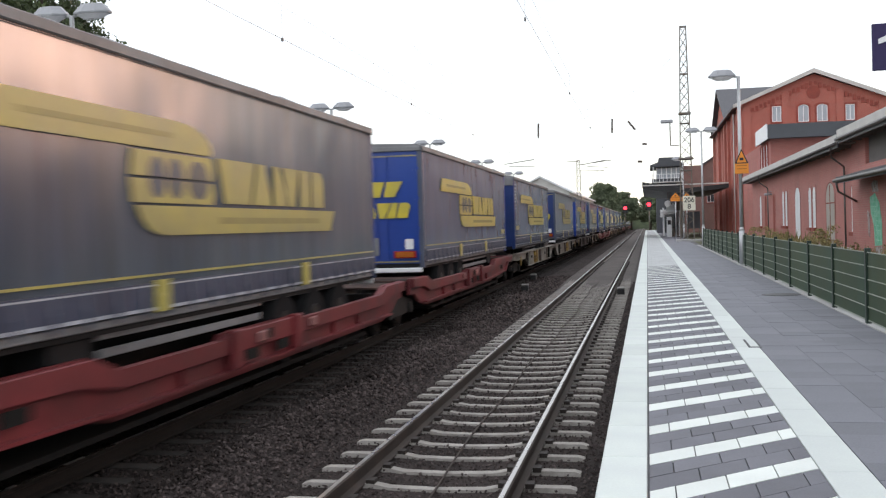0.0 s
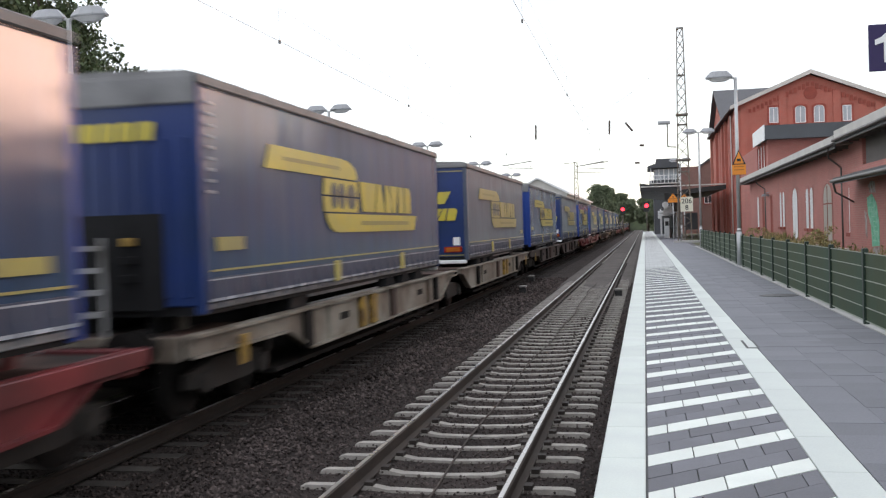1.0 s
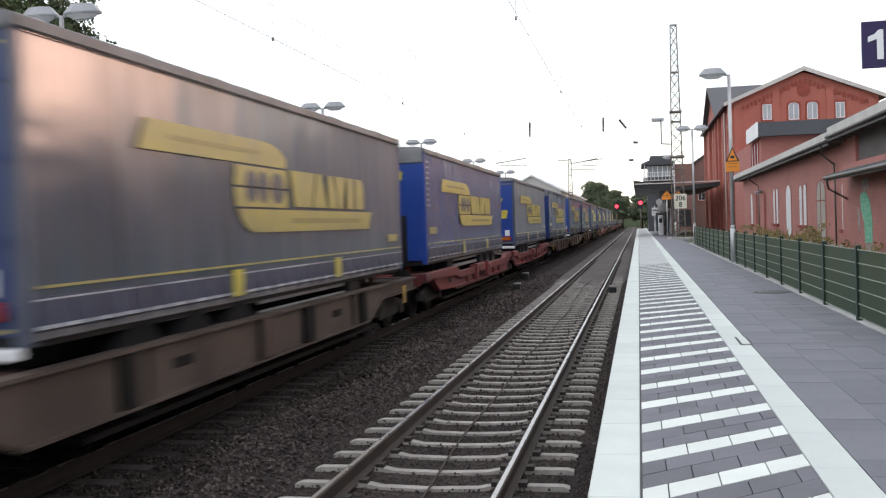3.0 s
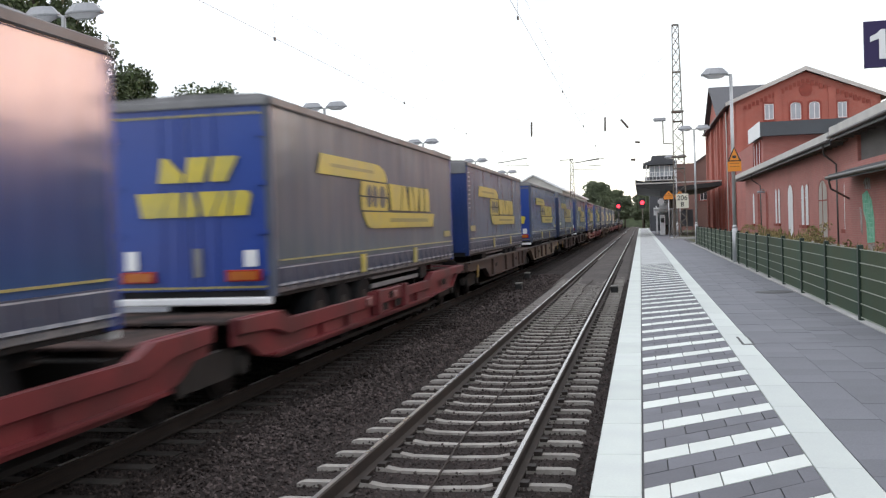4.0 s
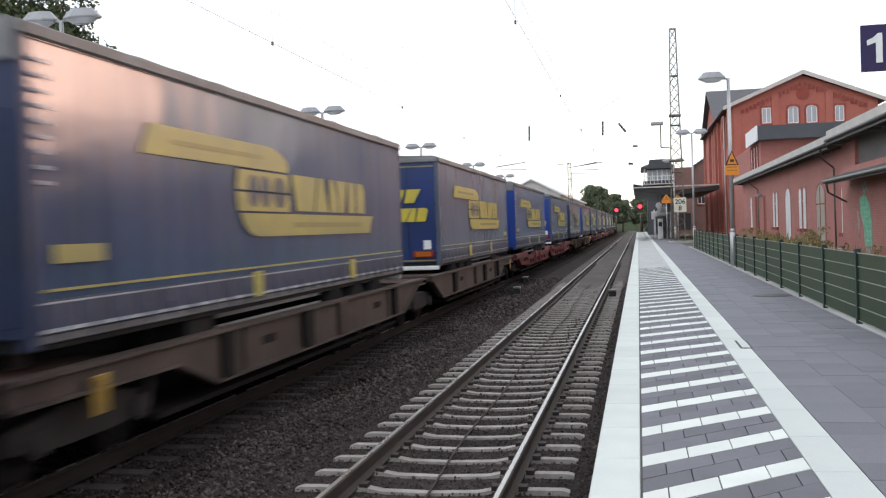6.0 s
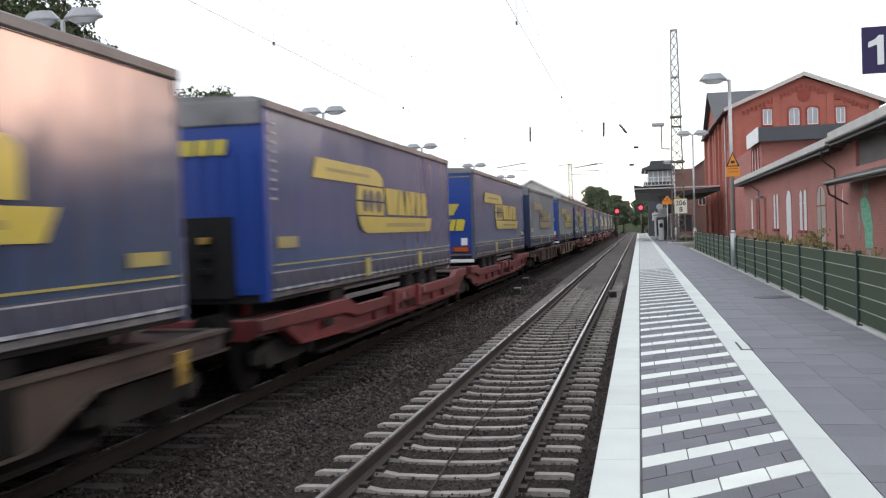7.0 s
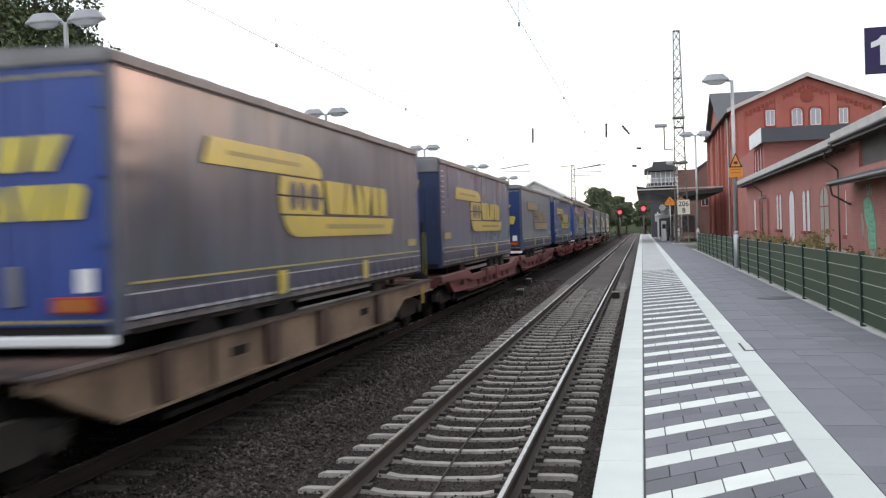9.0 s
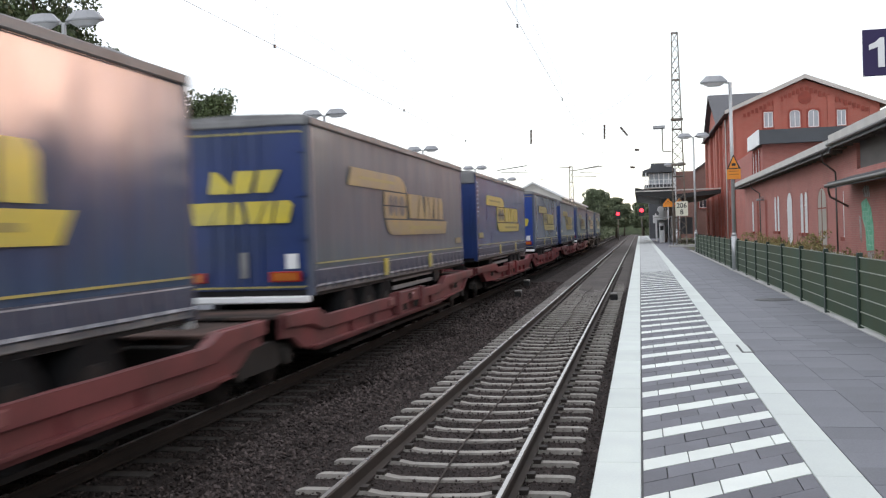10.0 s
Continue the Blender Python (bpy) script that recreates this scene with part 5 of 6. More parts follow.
def board(name, label, category, x0, x1, y, z0, z1, material, text_rows, ink, post=None):
    """A flat sign with raised characters, readable from -y. text_rows: (text, height, x, z)."""
    t = thing(name, label, category)
    boxes("plate", material, t, [(x0, x1, y, y + 0.03, z0, z1)], 0.004)
    for s, size, tx, tz in text_rows:
        cu = bpy.data.curves.new("characters", "FONT")
        cu.body, cu.size, cu.align_x, cu.align_y, cu.extrude, cu.offset = s, size, "CENTER", "CENTER", 0.003, size * 0.012
        tmp = new("tmp", cu)
        me = bpy.data.meshes.new_from_object(tmp.evaluated_get(bpy.context.evaluated_depsgraph_get()))
        bpy.data.objects.remove(tmp)
        me.materials.clear()
        me.materials.append(ink)
        ob = piece("characters", me, t, Matrix.Translation((tx, y - 0.004, tz)) @ pose(0, 0, 0, 90, 0, 0))
    return t


km = board("distance_sign", "cream kilometre sign with black numbers on the lattice mast", "sign", 2.50, 3.36, 71.42, 2.94, 3.96, M["cream"],
           [("206", 0.48, 2.93, 3.66), ("8", 0.48, 2.93, 3.2)], M["black"])
boxes("bracket", M["mast"], km, [(2.5, 3.2, 71.45, 71.55, 3.4, 3.5)])
gl = board("platform_sign", "dark blue platform number sign with a white number", "sign", 2.555, 3.22, 12.0, 3.87, 4.40, M["sign_blue"], [], M["white"])
bm = bmesh.new()
prism(bm, [(2.715, 3.965), (2.785, 3.965), (2.785, 4.30), (2.735, 4.30), (2.69, 4.255), (2.62, 4.225), (2.62, 4.165), (2.715, 4.195)], "y", 11.99, 11.999)
part("characters", bm, M["white"], gl)
boxes("post", M["galv"], gl, [(3.05, 3.15, 12.03, 12.13, PLAT, 4.3)])


def signal(x, y, z, label):
    t = thing("rail_signal", label, "signal", "red signals")
    bm = bmesh.new()
    tube(bm, (x, y + 0.2, -0.3), (x, y + 0.2, z + 0.4), 0.09, 8)
    part("mast", bm, M["mast"], t)
    boxes("head", M["black"], t, [(x - 0.5, x + 0.5, y, y + 0.15, z - 1.0, z + 0.7)], 0.02)
    bm = bmesh.new()
    tube(bm, (x, y - 0.05, z), (x, y - 0.01, z), 0.34, 16)
    part("red_lamp", bm, M["red_lamp"], t, "glowing red signal lamp")


signal(0.36, 172.0, 5.15, "rail signal with a glowing red lamp past the platform")
signal(-4.15, 195.0, 5.0, "rail signal with a glowing red lamp between the tracks")


# ---------- overhead line ----------
def overhead():
    for cx, zc, lab in ((TRACK_B, 5.71, "thin overhead contact line over the through track"), (TRACK_A, 5.76, "thin overhead contact line over the platform track")):
        t = thing("overhead_line", lab, "overhead line", "overhead lines")
        spans = [(-8, 72), (72, 135), (135, 200), (200, 300)]
        for a, b in spans:
            bm = bmesh.new()
            tube(bm, (cx + 0.15, a, zc), (cx - 0.15, b, zc), 0.0034, 5)
            part("contact_wire", bm, M["cable"], t)
            bm = bmesh.new()
            pts = []
            for i in range(17):
                k = i / 16
                pts.append((cx, a + (b - a) * k, zc + 1.5 - 4 * 1.0 * k * (1 - k)))
            cord(bm, pts, 0.0015)
            part("carrier_wire", bm, M["cable"], t)
            for i in range(1, 16, 2):
                bm = bmesh.new()
                tube(bm, pts[i], (pts[i][0], pts[i][1], zc), 0.002, 4)
                box(bm, pts[i][0] - 0.015, pts[i][0] + 0.015, pts[i][1] - 0.03, pts[i][1] + 0.03, zc - 0.01, zc + 0.05)
                part("dropper", bm, M["cable"], t)


overhead()


def insulator_string(a, b, label):
    t = thing("insulator", label, "insulator", "insulators")
    a, b = Vector(a), Vector(b)
    bm = bmesh.new()
    tube(bm, a, b, 0.045, 6)
    part("rod", bm, M["insulator"], t)
    for i in range(10):
        c = a.lerp(b, (i + 0.7) / 10.4)
        d = (b - a).normalized() * 0.035
        bm = bmesh.new()
        tube(bm, c - d, c + d, 0.085, 10, 0.06)
        part("shed", bm, M["insulator"], t)


def head_span():
    t = thing("head_span", "cross-span cables carrying the overhead lines", "cable")
    for (a, za), (b, zb), (mx, mz) in (((2.7, 14.6), (-17.0, 14.6), (-6.5, 9.6)), ((2.7, 7.3), (-17.0, 7.3), (-6.5, 7.25)), ((2.7, 6.0), (-17.0, 6.0), (-6.5, 5.95))):
        bm = bmesh.new()
        pts = []
        for i in range(21):
            x = a + (b - a) * i / 20
            pts.append((x, 72.0, mz + (za - mz) * ((x - mx) / (a - mx)) ** 2))
        cord(bm, pts, 0.004)
        part("span_cable", bm, M["cable"], t)
    for x0, x1, z in ((-10.2, -8.0, 6.9), (-4.5, -2.8, 6.65)):
        bm = bmesh.new()
        tube(bm, (x0, 72, z - 0.15), (x1, 72, z + 0.12), 0.03, 5)
        tube(bm, (x0 + 0.3, 72, z - 0.3), (x1 + 0.1, 72, z - 0.42), 0.02, 5)
        part("steady_arm", bm, M["cable"], t)


head_span()
for a, b in (((-7.62, 72, 9.63), (-7.65, 72, 8.56)), ((-2.3, 72, 9.7), (-2.33, 72, 8.68)), ((-1.18, 72, 9.48), (-0.68, 72, 8.84)), ((-0.2, 72, 7.8), (0.1, 72, 7.78)), ((-0.55, 72, 6.56), (-0.25, 72, 6.54))):
    insulator_string(a, b, "dark ribbed insulator hanging in the cross-span cables")
lattice_mast(-9.0, 135.0, PLAT, 10.8, 0.7, 0.4, "grey steel lattice mast behind the through track")
bm = bmesh.new()
tube(bm, (-9, 135, 10.2), (-4.6, 135, 10.7), 0.05, 6)
tube(bm, (-9, 135, 9.4), (-5.6, 135, 9.3), 0.04, 6)
tube(bm, (-9, 135, 10.7), (-10.6, 135, 10.7), 0.05, 6)
tagged(part("mast_bracket", bm, M["mast"], None, "steel bracket arms on the far lattice mast"), category="bracket")


# ---------- buildings ----------
def pane_window(wall, plane, u0, u1, z0, z1, pos, arched=False, fill="glass", sill=True, frame_mat="white", relief=0.07, rim="brick_dark"):
    """A window in its reveal. plane 'x': the wall faces -x at x = pos, u is y; plane 'y': the wall faces -y at y = pos, u is x."""
    def put(bm, a, b, lo, hi, d0, d1):
        if plane == "x":
            box(bm, pos - d1, pos - d0, a, b, lo, hi)
        else:
            box(bm, a, b, pos - d1, pos - d0, lo, hi)
    def arch_pts(inset):
        um, r = (u0 + u1) / 2, (u1 - u0) / 2 - inset
        if not arched:
            return [(u0 + inset, z0 + inset), (u1 - inset, z0 + inset), (u1 - inset, z1 - inset), (u0 + inset, z1 - inset)]
        zs = z1 - (u1 - u0) * 0.32
        return [(u0 + inset, z0 + inset), (u1 - inset, z0 + inset)] + [(um + r * math.cos(a), zs + r * 0.64 * math.sin(a)) for a in [math.pi * i / 8 for i in range(9)]]
    w = new("window")
    w.parent = wall
    axis = plane
    bm = bmesh.new()
    lim = sorted((pos - 0.012, pos - 0.002))
    prism(bm, arch_pts(0.0), axis, *lim)
    part("frame", bm, M[frame_mat], w)
    bm = bmesh.new()
    lim = sorted((pos - 0.02, pos - 0.0125))
    prism(bm, arch_pts(0.075), axis, *lim)
    part("pane", bm, M[fill], w)
    bm = bmesh.new()
    um = (u0 + u1) / 2
    put(bm, um - 0.03, um + 0.03, z0 + 0.05, z1 - 0.12, 0.02, 0.035)
    if z1 - z0 > 1.5:
        put(bm, u0 + 0.05, u1 - 0.05, z0 + (z1 - z0) * 0.66, z0 + (z1 - z0) * 0.66 + 0.05, 0.0205, 0.036)
    part("mullion", bm, M[frame_mat], w)
    if sill:
        bm = bmesh.new()
        put(bm, u0 - 0.1, u1 + 0.1, z0 - 0.14, z0, 0.002, 0.12)
        part("sill", bm, M["brick_dark"], w)
    # surround, proud of the wall, so that the window lies in a reveal
    bm = bmesh.new()
    outer = [(2 * 0 + p[0] + (0.13 if p[0] > um else -0.13), p[1] + (0.13 if p[1] > (z0 + z1) / 2 else 0)) for p in arch_pts(0.0)]
    inner = arch_pts(0.0)
    n = len(inner)
    def at(p, d):
        return (pos - d, p[0], p[1]) if plane == "x" else (p[0], pos - d, p[1])
    for i in range(1, n):
        j = (i + 1) % n
        q = [bm.verts.new(at(p, d)) for p, d in ((inner[i], relief), (inner[j], relief), (outer[j], relief), (outer[i], relief), (inner[i], 0.0), (inner[j], 0.0), (outer[j], 0.0), (outer[i], 0.0))]
        for f in ((0, 1, 2, 3), (0, 4, 5, 1), (3, 2, 6, 7)):
            bm.faces.new([q[k] for k in f])
    part("surround", bm, M[rim], w)


def downpipe(parent, x, y, z0, z1):
    bm = bmesh.new()
    tube(bm, (x, y, z0), (x, y, z1), 0.05, 8)
    part("downpipe", bm, M["trim"], parent)


def station_building():
    b = thing("station_building", "three-storey red brick station building with a decorated gable", "building")
    x0, x1, y0, y1, ze, zr, xm = 7.5, 18.6, 82.0, 112.0, 11.35, 13.6, 13.05
    bm = bmesh.new()
    box(bm, x0, x1, y0 + 0.3, y1, 0.4, ze)
    side = part("wall", bm, M["brick_x"], b)
    bm = bmesh.new()
    prism(bm, [(x0, 0.4), (x1, 0.4), (x1, ze), (xm, zr - 0.1), (x0, ze)], "y", y0, y0 + 0.3)
    gable = part("gable_wall", bm, M["brick_y"], b)
    for s, xe in ((-1, 6.9), (1, 19.2)):
        bm = bmesh.new()
        zz = ze - 0.22
        pts = [(xe, zz), (xm, zr + 0.05), (xm, zr + 0.23), (xe, zz + 0.16)]
        prism(bm, pts, "y", y0 - 0.45, y1)
        part("roof", bm, M["roof"], b)
        bm = bmesh.new()
        prism(bm, [(xe, zz - 0.10), (xm, zr - 0.06), (xm, zr + 0.26), (xe, zz + 0.2)], "y", y0 - 0.52, y0 - 0.45)
        part("bargeboard", bm, M["trim"], b)
    # stepped brick frieze under the verge
    for s in (-1, 1):
        for i in range(15):
            k = (i + 0.6) / 16.5
            x = xm + s * (5.2 * k)
            z = zr - 0.62 - 2.2 * k
            boxes("corbel", M["brick_dark"], gable, [(x - 0.11, x + 0.11, y0 - 0.07, y0 - 0.002, z - 0.28 - (0.12 if i % 2 else 0), z)])
    for x in (8.0, 10.95, 15.0, 18.1):
        boxes("pilaster", M["brick_y"], gable, [(x - 0.28, x + 0.28, y0 - 0.1, y0 - 0.002, 0.5, ze - 0.3 + (1.1 if 9 < x < 17 else 0.1))])
    bm = bmesh.new()
    tube(bm, (xm, y0 - 0.06, 12.05), (xm, y0 - 0.002, 12.05), 0.5, 24)
    part("round_panel", bm, M["brick_dark"], gable)
    for u0, u1, z0, z1, ar in ((9.9, 10.62, 9.84, 11.1, False), (11.87, 12.69, 9.75, 11.12, True), (13.27, 14.09, 9.72, 11.1, True), (15.4, 16.1, 9.72, 10.97, False)):
        pane_window(gable, "y", u0, u1, z0, z1, y0, ar, "pale_pane")
    for yy in (82.3, 87.5, 92.5, 96.0, 104.0, 111.6):
        boxes("pilaster", M["brick_x"], side, [(x0 - 0.25, x0 - 0.002, yy - 0.35, yy + 0.35, 0.5, ze - 0.2)])
    for yy in (84.2, 89.2):
        for z in (1.7, 5.2, 8.4):
            pane_window(side, "x", yy, yy + 1.1, z, z + 1.9, x0, True)
    downpipe(side, x0 - 0.32, 84.9, 0.6, 10.9)
    # cross wing with its own gable towards the tracks
    bm = bmesh.new()
    prism(bm, [(95.0, 0.4), (113.0, 0.4), (113.0, 11.6), (104.0, 15.2), (95.0, 11.6)], "x", 7.65, 17.5)
    wing = part("cross_wing", bm, M["brick_x"], b)
    for yy in (95.3, 101, 107, 112.7):
        boxes("pilaster", M["brick_x"], wing, [(7.45, 7.648, yy - 0.3, yy + 0.3, 0.5, 11.3)])
    for yy in (97.5, 103.4, 109.3):
        for z in (1.7, 5.2, 8.4):
            pane_window(wing, "x", yy, yy + 1.2, z, z + 2.0, 7.65, True)
    for ya, yb in ((94.2, 104.0), (113.8, 104.0)):
        bm = bmesh.new()
        za = 11.6 - 0.32
        pts = [(ya, za), (yb, 15.25), (yb, 15.45), (ya, za + 0.2)]
        prism(bm, pts, "x", 7.15, 18.0)
        part("roof", bm, M["roof"], b)
    for x in (9.5, 12.5):
        boxes("chimney", M["brick_dark"], b, [(x, x + 0.6, 94.6, 95.3, 12.0, 13.3)])


station_building()


def flat_annexe():
    b = thing("flat_roofed_annexe", "brick annexe with a flat roof and dark fascia", "building")
    boxes("wall", M["shed_y"], b, [(7.6, 16.0, 64.0, 81.9, 0.4, 7.15)])
    boxes("fascia", M["fascia"], b, [(7.33, 16.4, 63.0, 63.12, 7.1, 7.95), (7.33, 16.4, 63.12, 69.0, 7.13, 7.9)])
    boxes("fascia_end", M["white"], b, [(7.25, 7.325, 63.0, 69.1, 7.05, 7.98)], label="pale end of the fascia")
    for k in range(3):
        pane_window(b.children[0], "x", 65.2 + k * 1.5, 66.0 + k * 1.5, 5.4, 6.9, 7.6, False, "blind")


flat_annexe()


def low_building():
    b = thing("station_annexe", "long low red brick station building with arched openings", "building")
    y0, y1 = 36.6, 74.0
    wall = boxes("wall", M["shed_x"], b, [(WALL_X, 15.5, y0, y1, 0.3, 5.0)])
    boxes("plinth", M["kerb"], b, [(WALL_X - 0.08, WALL_X - 0.002, 20.0, y1, 0.3, 1.02)], 0.01)
    # roof of two lengths, the nearer one set higher
    for ya, yb, dz in ((38.0, 74.5, 0.0), (24.0, 37.9, 0.14)):
        bm = bmesh.new()
        prism(bm, [(6.85, 4.98 + dz), (11.5, 6.35 + dz), (11.5, 6.5 + dz), (6.85, 5.12 + dz)], "y", ya, yb)
        part("roof", bm, M["sheet_roof"], b, "pale sheet-metal roof")
        bm = bmesh.new()
        prism(bm, [(11.5, 6.35 + dz), (16.2, 4.98 + dz), (16.2, 5.12 + dz), (11.5, 6.5 + dz)], "y", ya, yb)
        part("roof", bm, M["sheet_roof"], b)
        boxes("soffit", M["timber"], b, [(6.9, 7.48, ya + 0.05, yb - 0.05, 4.86 + dz, 4.93 + dz)])
        boxes("verge_board", M["fascia"], b, [(6.84, 6.9, ya, yb, 4.72 + dz, 4.93 + dz)])
        boxes("roof_edge", M["trim"], b, [(6.80, 6.848, ya, yb, 4.935 + dz, 5.2 + dz)], label="pale roof edge")
        bm = bmesh.new()
        tube(bm, (6.76, ya, 4.86 + dz), (6.76, yb, 4.86 + dz), 0.06, 8)
        part("gutter", bm, M["gutter"], b)
        k = 0
        y = ya + 0.8
        while y < yb - 0.3:
            boxes("rafter_end", M["timber"], b, [(6.9, 7.46, y, y + 0.1, 4.74 + dz, 4.86 + dz)])
            y += 1.1
    for y in (39.2, 63.5):
        bm = bmesh.new()
        tube(bm, (6.78, y, 4.9), (6.85, y + 0.1, 4.45), 0.035, 8)
        tube(bm, (6.85, y + 0.1, 4.45), (7.38, y + 0.6, 4.1), 0.035, 8)
        tube(bm, (7.38, y + 0.6, 4.1), (7.4, y + 0.6, 0.8), 0.035, 8)
        part("downpipe", bm, M["gutter"], b)
    for y, z0, z1, w, ar, fill in ((68.4, 1.7, 3.74, 1.0, True, "blind"), (65.5, 1.2, 3.7, 1.1, True, "brick_dark"), (61.4, 1.2, 3.7, 1.0, True, "brick_dark"), (56.2, 1.77, 3.7, 0.75, True, "blind"), (57.4, 1.77, 3.7, 0.75, True, "blind"),
                                   (51.6, 1.0, 3.74, 1.7, True, "white"), (47.0, 1.73, 3.6, 0.8, True, "blind"), (48.2, 1.73, 3.6, 0.8, True, "blind"),
                                   (42.4, 1.0, 3.66, 2.0, True, "beige"), (38.2, 1.62, 3.45, 0.85, True, "blind")):
        pane_window(wall, "x", y, y + w, z0, z1, WALL_X, ar, fill, sill=z0 > 1.4, frame_mat="white" if fill in ("blind", "white") else "brick_dark", relief=0.024, rim="shed_x")
    bm = bmesh.new()
    tube(bm, (7.3, 63.0, 3.75), (7.3, 63.0, 3.62), 0.22, 12, 0.26)
    tube(bm, (7.48, 63.0, 3.85), (7.28, 63.0, 3.8), 0.03, 6)
    part("wall_lamp", bm, M["lamp_grey"], b)


low_building()


def porch():
    b = thing("lean_to", "low brick lean-to with a shallow dark roof and painted wall", "building")
    wall = boxes("wall", M["shed_x"], b, [(7.0, 11.0, 18.0, 36.4, 0.3, 3.9)])
    boxes("gable_infill", M["timber"], b, [(7.6, 11.0, 18.0, 36.5, 3.92, 5.1)], label="grey boarded upper wall")
    bm = bmesh.new()
    prism(bm, [(6.3, 3.40), (8.2, 3.95), (8.2, 4.07), (6.3, 3.52)], "y", 16.0, 35.2)
    part("roof", bm, M["roof"], b)
    boxes("verge_board", M["fascia"], b, [(6.26, 6.3, 16.0, 35.2, 3.32, 3.54)])
    bm = bmesh.new()
    tube(bm, (6.2, 16.0, 3.42), (6.2, 35.2, 3.42), 0.06, 8)
    tube(bm, (6.2, 34.9, 3.4), (6.3, 35.0, 3.05), 0.035, 8)
    tube(bm, (6.3, 35.0, 3.05), (6.98, 35.6, 2.72), 0.035, 8)
    part("gutter", bm, M["gutter"], b)
    # sprayed shapes on the wall
    for name, ink, pts in (("green sprayed paint shape", "paint_green", [(32.0, 1.3), (33.0, 1.25), (33.1, 1.9), (33.5, 2.3), (33.6, 2.8), (32.9, 2.92), (32.3, 2.6), (32.0, 2.0)]),
                           ("grey sprayed paint shape", "paint_grey", [(32.4, 2.94), (33.2, 2.96), (33.4, 3.2), (33.0, 3.33), (32.5, 3.28)]),
                           ("dark sprayed paint shape", "paint_grey", [(32.0, 0.95), (32.8, 0.95), (32.9, 1.22), (32.0, 1.28)]),
                           ("grey sprayed paint shape", "paint_grey", [(33.65, 1.5), (33.9, 1.6), (34.0, 2.4), (33.7, 2.3)])):
        bm = bmesh.new()
        prism(bm, pts, "x", 6.99, 6.997)
        part("sprayed_patch", bm, M[ink], wall, name)
    for i in range(9):
        z = 1.42 + i * 0.15
        ya = 32.08 + 0.012 * i * i
        bm = bmesh.new()
        prism(bm, [(ya, z), (ya + 0.75, z + 0.02), (ya + 0.72, z + 0.05), (ya + 0.03, z + 0.03)], "x", 6.985, 6.9895)
        part("sprayed_line", bm, M["paint_pale"], wall, "pale sprayed line")


porch()


def platform_canopy():
    t = thing("platform_canopy", "dark sloping platform canopy on steel posts", "canopy")
    bm = bmesh.new()
    prism(bm, [(-0.3, 5.0), (3.1, 4.55), (6.8, 4.9), (6.8, 5.25), (3.1, 4.95), (-0.3, 5.62)], "y", 86.0, 112.0)
    part("roof", bm, M["black"], t)
    boxes("edge_board", M["trim"], t, [(-0.36, -0.3, 85.9, 112.0, 5.42, 5.68), (-0.3, 6.8, 85.9, 85.99, 5.25, 5.35)])
    for y in (88.0, 94.0, 100.0, 106.0):
        boxes("post", M["mast"], t, [(3.0, 3.25, y, y + 0.25, PLAT, 4.7)])
    bm = bmesh.new()
    tube(bm, (1.8, 88.2, 3.75), (1.8, 88.3, 3.75), 0.28, 18)
    part("clock", bm, M["white"], t, "round pale clock face under the canopy")
    bm = bmesh.new()
    tube(bm, (1.8, 88.25, 4.1), (1.8, 88.25, 4.9), 0.03, 6)
    part("clock_bracket", bm, M["mast"], t)


platform_canopy()


def platform_furniture():
    s = thing("shelter", "glazed white-framed platform shelter under the canopy", "shelter")
    for x in (1.55, 3.0):
        for y in (98.0, 101.5):
            boxes("post", M["white"], s, [(x, x + 0.1, y, y + 0.1, PLAT, 3.1)])
    boxes("roof", M["white"], s, [(1.4, 3.25, 97.8, 101.8, 3.1, 3.22)], 0.01)
    boxes("panel", M["glass"], s, [(1.6, 3.0, 101.52, 101.55, PLAT + 0.3, 2.9)])
    v = thing("ticket_machine", "pale ticket machine on the platform", "machine")
    boxes("case", M["white"], v, [(1.75, 2.2, 92.0, 92.7, PLAT, 2.6)], 0.03)
    boxes("screen", M["black"], v, [(1.82, 2.12, 91.985, 91.999, 1.9, 2.3)])
    p = thing("information_board", "dark information board on two posts", "board")
    for x in (3.5, 4.5):
        boxes("post", M["mast"], p, [(x, x + 0.08, 90.0, 90.08, PLAT, 3.0)])
    boxes("panel", M["fascia"], p, [(3.45, 4.6, 89.94, 89.99, 1.5, 3.0)], 0.01)


platform_furniture()
warning_sign(2.35, 83.9, 4.15, 84.0, "orange warning sign with a black triangle on a pole", 0.8)
warning_sign(3.25, 83.9, 4.15, 84.0, "orange warning sign with a black triangle on a pole", 0.8)
for x in (2.35, 3.25):
    bm = bmesh.new()
    tube(bm, (x, 84.05, PLAT), (x, 84.05, 4.5), 0.05, 8)
    tagged(part("sign_pole", bm, M["galv"], None, "thin grey sign pole on the platform"), category="pole")


